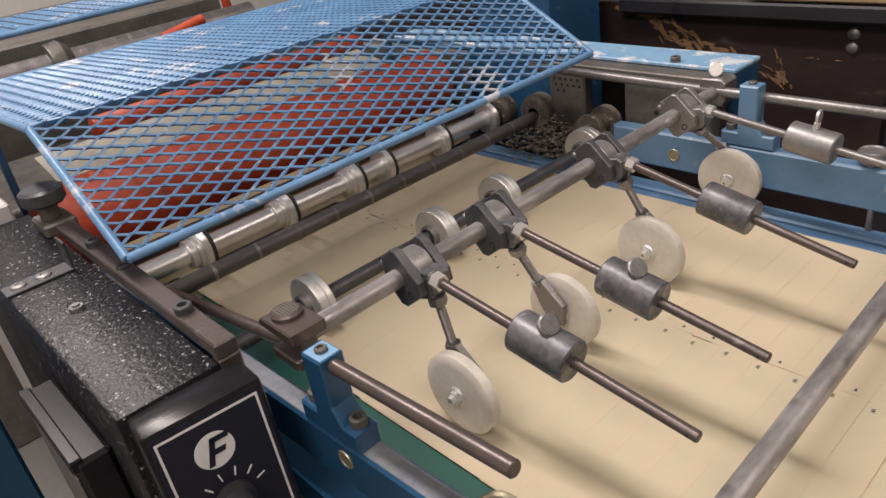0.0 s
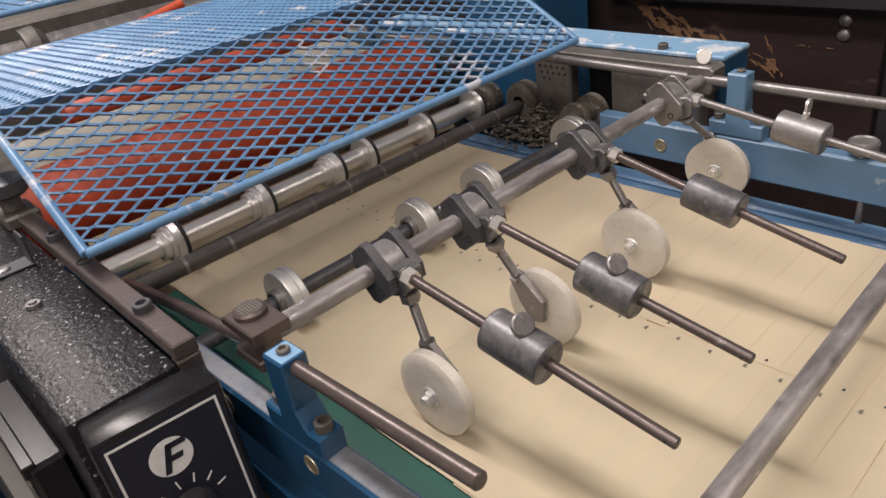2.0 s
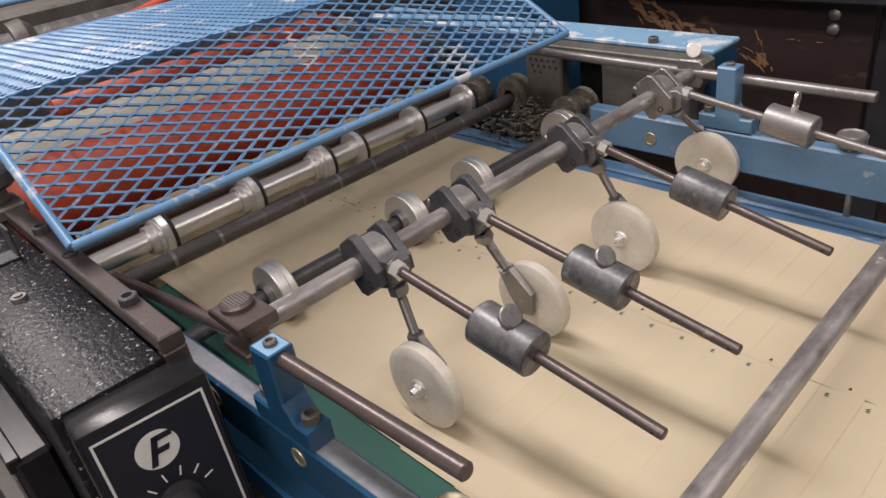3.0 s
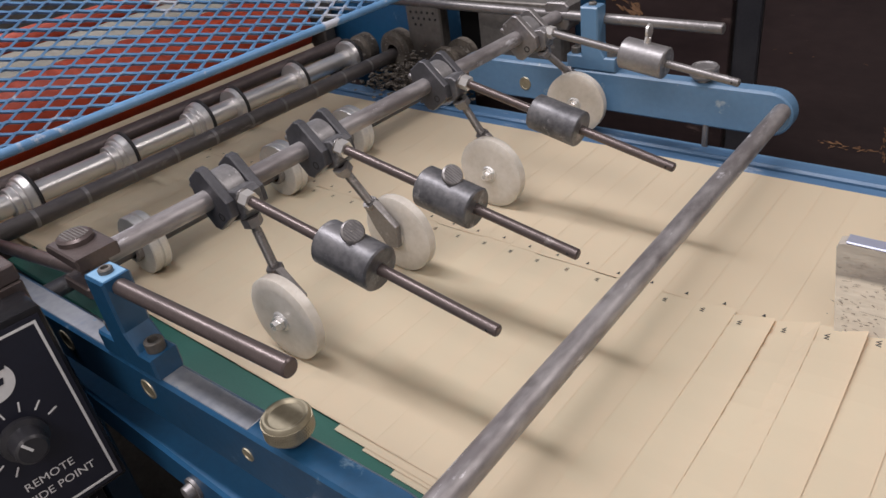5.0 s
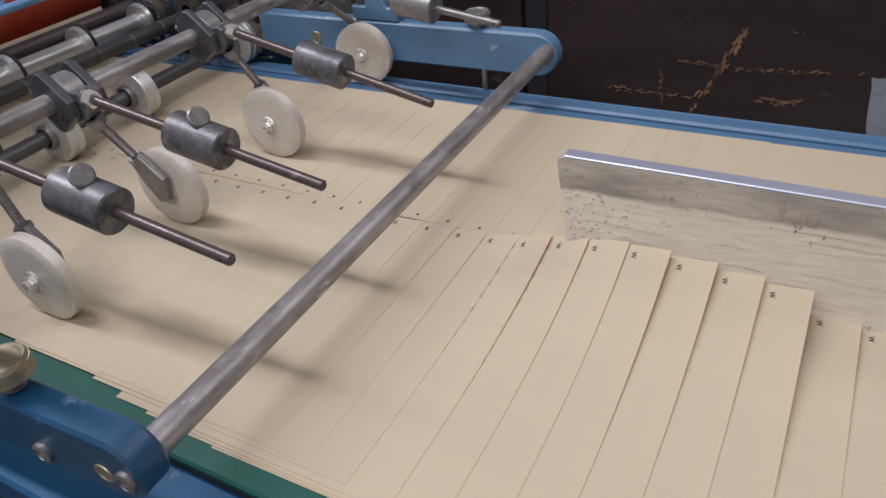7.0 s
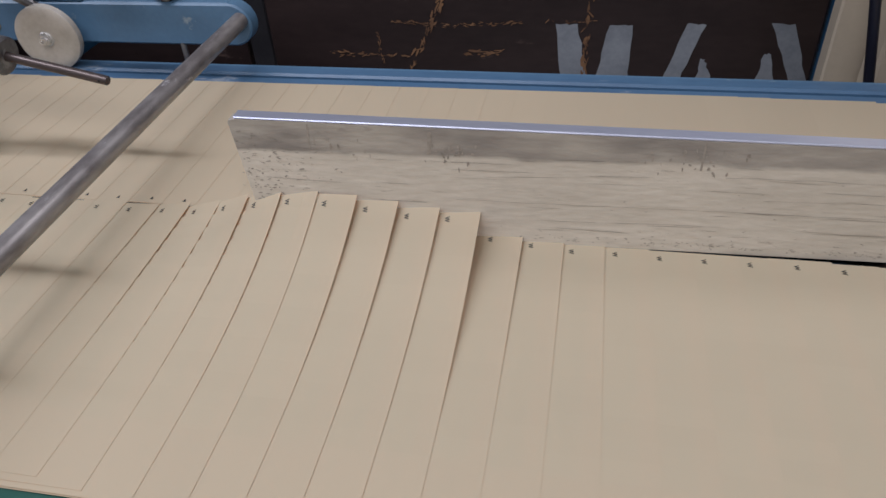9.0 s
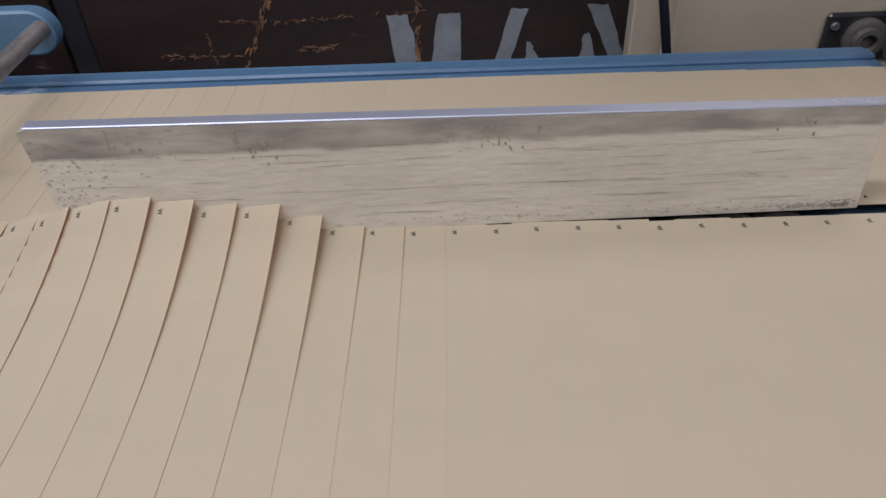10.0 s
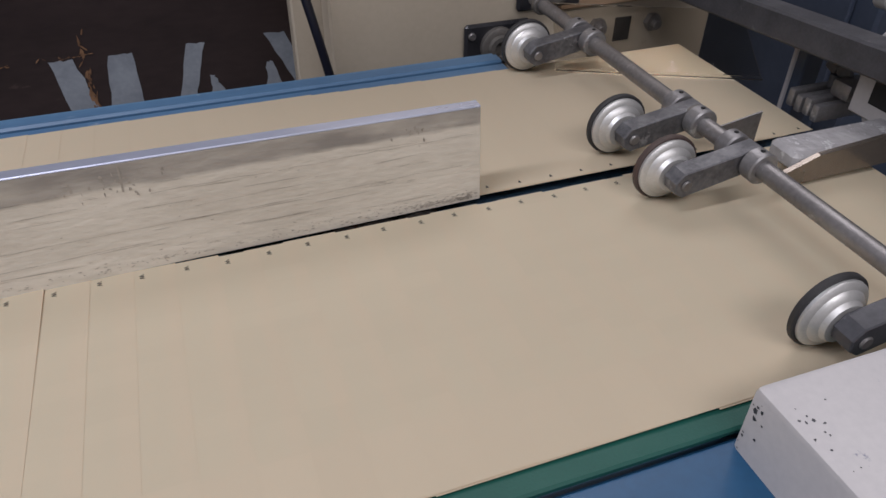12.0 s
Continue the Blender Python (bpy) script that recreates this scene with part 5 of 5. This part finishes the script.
def slab(x0, x1, y0, y1, zt):
    bm = bmesh.new()
    a = [bm.verts.new((x, y, zt)) for x, y in ((x0, y0), (x1, y0), (x1, y1), (x0, y1))]
    b = [bm.verts.new((x, y, zt - THICK)) for x, y in ((x0, y0), (x1, y0), (x1, y1), (x0, y1))]
    bm.faces.new(a), bm.faces.new(b[::-1])
    for i in range(4):
        bm.faces.new((a[i], b[i], b[(i + 1) % 4], a[(i + 1) % 4]))
    bmesh.ops.recalc_face_normals(bm, faces=bm.faces)
    me = bpy.data.meshes.new("paper_sheet")
    bm.to_mesh(me)
    bm.free()
    me.materials.append(PAPER)
    return me


# sheet space: origin at the middle of the leading edge's near end, x towards the leading edge
NEAR_Y, BEND_Y, FAR_Y, STRIPS = -0.031, 0.030, 0.2700, 14
STRIP_W = (FAR_Y - BEND_Y) / STRIPS
NEAR_MAIN = slab(-LONG, 0, 0, BEND_Y - NEAR_Y, 0)
NEAR_STRIP = slab(-0.050, 0, 0, STRIP_W, 0)
FAR_Y0, FAR_Y1 = 0.2712, 0.5480
FAR_MAIN = slab(-LONG, 0, 0, FAR_Y1 - FAR_Y0, 0)
MARK = text_mesh("W", 0.0060, "printed_mark", 0.00012)
MARK.materials.append(INK)
bm = bmesh.new()
bm.faces.new([bm.verts.new(v) for v in ((-0.002, -0.0018, 0), (0.0022, -0.0004, 0), (0.0022, 0.0004, 0), (-0.002, 0.0018, 0))])
FAR_MARK = bpy.data.meshes.new("printed_mark")
bm.to_mesh(FAR_MARK)
bm.free()
FAR_MARK.materials.append(INK)


def lead(k, t):
    """Where sheet k's leading edge is; the belt's speed wavers a little."""
    waver = float(np.interp(t, (0, 1.0, 2.5, 5.5, 7.0, 9.5, 11.5, 12), (0.0, -0.02, 0.06, -0.23, -0.29, -0.03, 0.04, 0.0)))
    return LEAD0 + SPEED * t + STEP * (waver - k)


def lift(x):
    """How far the sheets' inner edge rides up along the divider."""
    xs = (-9, 0.22, 0.30, 0.35, 0.39, 0.42, 0.46, 0.50, 0.53, 0.57, 0.60, 0.635, 0.655, 0.70, 0.76, 9)
    hs = (0, 0.000, 0.002, 0.010, 0.026, 0.037, 0.043, 0.044, 0.041, 0.034, 0.032, 0.029, 0.007, 0.002, 0, 0)
    return float(np.interp(x, xs, hs))


def nose(x, far):
    """Degrees by which a sheet's leading edge stands off the sheet before it."""
    if far:
        return float(np.interp(x, (-0.3, 0.0, 0.5, 0.78, 0.92), (0.0, 0.26, 0.30, 0.30, 0.0)))
    return float(np.interp(x, (-0.2, 0.20, 0.30, 0.36, 0.46, 0.62, 0.68, 0.82), (0.0, 0.03, 0.10, 0.16, 0.45, 0.85, 0.45, 0.10)))


def lay_sheets():
    rnd = random.Random(21)
    first = math.ceil((LEAD0 - X_OUT) / STEP)
    last = math.floor((LEAD0 + 12.0 * SPEED - X_IN) / STEP)
    near, far = [], []
    for k in range(first, last + 1):
        jy, jr = rnd.gauss(0, 0.0013), rnd.gauss(0, 0.12)
        ob = tagged(new("paper_sheet", NEAR_MAIN), "cream paper sheet in the shingled near lane", "paper sheet", "sheets in the near lane")
        flaps = []
        for q in range(STRIPS):
            fl = new("flap", NEAR_STRIP)
            fl.parent = ob
            fl.location = (0, BEND_Y - NEAR_Y + q * STRIP_W, 0)
            flaps.append(fl)
        mk = new("printed_mark", MARK)
        mk.parent = flaps[-1]
        mk.matrix_basis = pose(-0.029, STRIP_W - 0.011, 0.0003, 0, 0, -84)
        near.append((k, ob, flaps, NEAR_Y + jy, jr, rnd.uniform(0.2, 1.7)))
        jy, jr = rnd.gauss(0, 0.0008), rnd.gauss(0, 0.15)
        ob = tagged(new("paper_sheet", FAR_MAIN), "cream paper sheet in the shingled far lane", "paper sheet", "sheets in the far lane")
        mk = new("printed_mark", FAR_MARK)
        mk.parent = ob
        mk.matrix_basis = pose(-0.015, 0.008, 0.0003, 0, 0, 90)
        far.append((k, ob, FAR_Y0 + jy, jr, rnd.gauss(0, 1)))
    return near, far


NEAR_SHEETS, FAR_SHEETS = lay_sheets()


# ---- motions ----
def sheet_pose(k, t, y, yaw, k0):
    x = lead(k, t)
    if x < X_IN:                       # waiting in the stock under the feed shaft
        return pose(X_IN, y, Z - 0.010 - 0.0004 * min(60, (X_IN - x) / STEP), 0, -1.5, 0)
    if x > X_OUT:                      # slides down on the delivery pile
        u = min(1.0, (x - X_OUT) / 0.10)
        return pose(X_OUT + 0.32 * u, y, Z - u * (0.46 - 0.0007 * (k - k0)), 0, -math.degrees(TILT_S) - 1.5 * math.sin(math.pi * u), yaw)
    # the lanes part at the divider
    up = nose(x, y > 0.2)
    y += float(np.interp(x, (0.2, 0.34, 0.42, 0.60, 0.68, 0.83, 1.0, 1.2), (0, 0.000, 0.001, 0.003, 0.004, 0.005, 0.004, -0.003) if y > 0.2 else (0, -0.002, -0.0165, -0.0165, -0.0160, -0.0175, -0.018, -0.018)))
    return pose(x, y, Z, 0, -math.degrees(TILT_S) - up, yaw)


def times_for(k, step):
    t_in, t_out = (X_IN - LEAD0 + STEP * k) / SPEED, (X_OUT - LEAD0 + STEP * k) / SPEED
    ts = {0.0, 12.0}
    n = int(round(12 / step))
    for i in range(n + 1):
        t = i * step
        if t_in - 0.31 <= t <= t_out + 0.6:
            ts.add(round(t, 4))
    for t in (t_in - 0.1, t_in, t_out, t_out + 0.2, t_out + 0.4):
        if 0 < t < 12:
            ts.add(round(t * 30) / 30)
    return sorted(ts)


def motions():
    k0 = NEAR_SHEETS[0][0]
    for k, ob, flaps, y, yaw, stiff in NEAR_SHEETS:
        walk(ob, [(t, sheet_pose(k, t, y, yaw, k0)) for t in times_for(k, 0.2)])
        t_a, t_b = (0.15 - LEAD0 + STEP * k) / SPEED, (0.85 - LEAD0 + STEP * k) / SPEED
        if t_b < 0 or t_a > 12:
            continue
        ts = sorted({0.0, 12.0} | {round(i * 0.1, 4) for i in range(121) if t_a <= i * 0.1 <= t_b})
        rows = [[] for fl in flaps]
        for t in ts:
            x = lead(k, t)
            h = lift(x)
            slope = max(0.0, (h - lift(x - 0.045)) / 0.045) + 0.045 * stiff * min(1.0, h / 0.012)
            y0, z0 = BEND_Y - NEAR_Y, 0.0
            for q in range(STRIPS):
                rise = math.asin(h * (((q + 1) / STRIPS) ** 2.1 - (q / STRIPS) ** 2.1) / STRIP_W)
                pitch = slope * ((q + 1.0) / STRIPS) ** 2.1
                rows[q].append((t, pose(0, y0, z0, math.degrees(rise), 0, 0) @ pose(0, 0, 0, 0, -math.degrees(math.atan(pitch)), 0)))
                y0, z0 = y0 + STRIP_W * math.cos(rise), z0 + STRIP_W * math.sin(rise)
        for fl, keyed in zip(flaps, rows):
            walk(fl, keyed)
    for k, ob, y, yaw, r in FAR_SHEETS:
        walk(ob, [(t, sheet_pose(k, t, y, yaw, k0)) for t in times_for(k, 0.2)])
    # wheels roll with the sheets
    for wl, hub, toe in WHEELS:
        rate = math.degrees(SPEED / 0.0445)
        walk(wl, [(i * 0.2, pose(*hub, 0, 0, math.degrees(toe)) @ pose(0, 0, 0, 0, rate * i * 0.2, 0)) for i in range(61)])
    for ob, radius in [(o, 0.0373) for o in ROLLERS] + [(o, 0.0352) for o in PRESS]:
        at = tuple(ob.location)
        walk(ob, [(i * 0.15, pose(*at, 0, math.degrees(SPEED / radius) * i * 0.15, 0)) for i in range(81)])
    at = tuple(FEED.location)
    walk(FEED, [(i * 0.15, pose(*at, -1.07, 0, 1.8) @ pose(0, 0, 0, 0, math.degrees(SPEED / 0.0485) * i * 0.15, 0)) for i in range(81)])


motions()
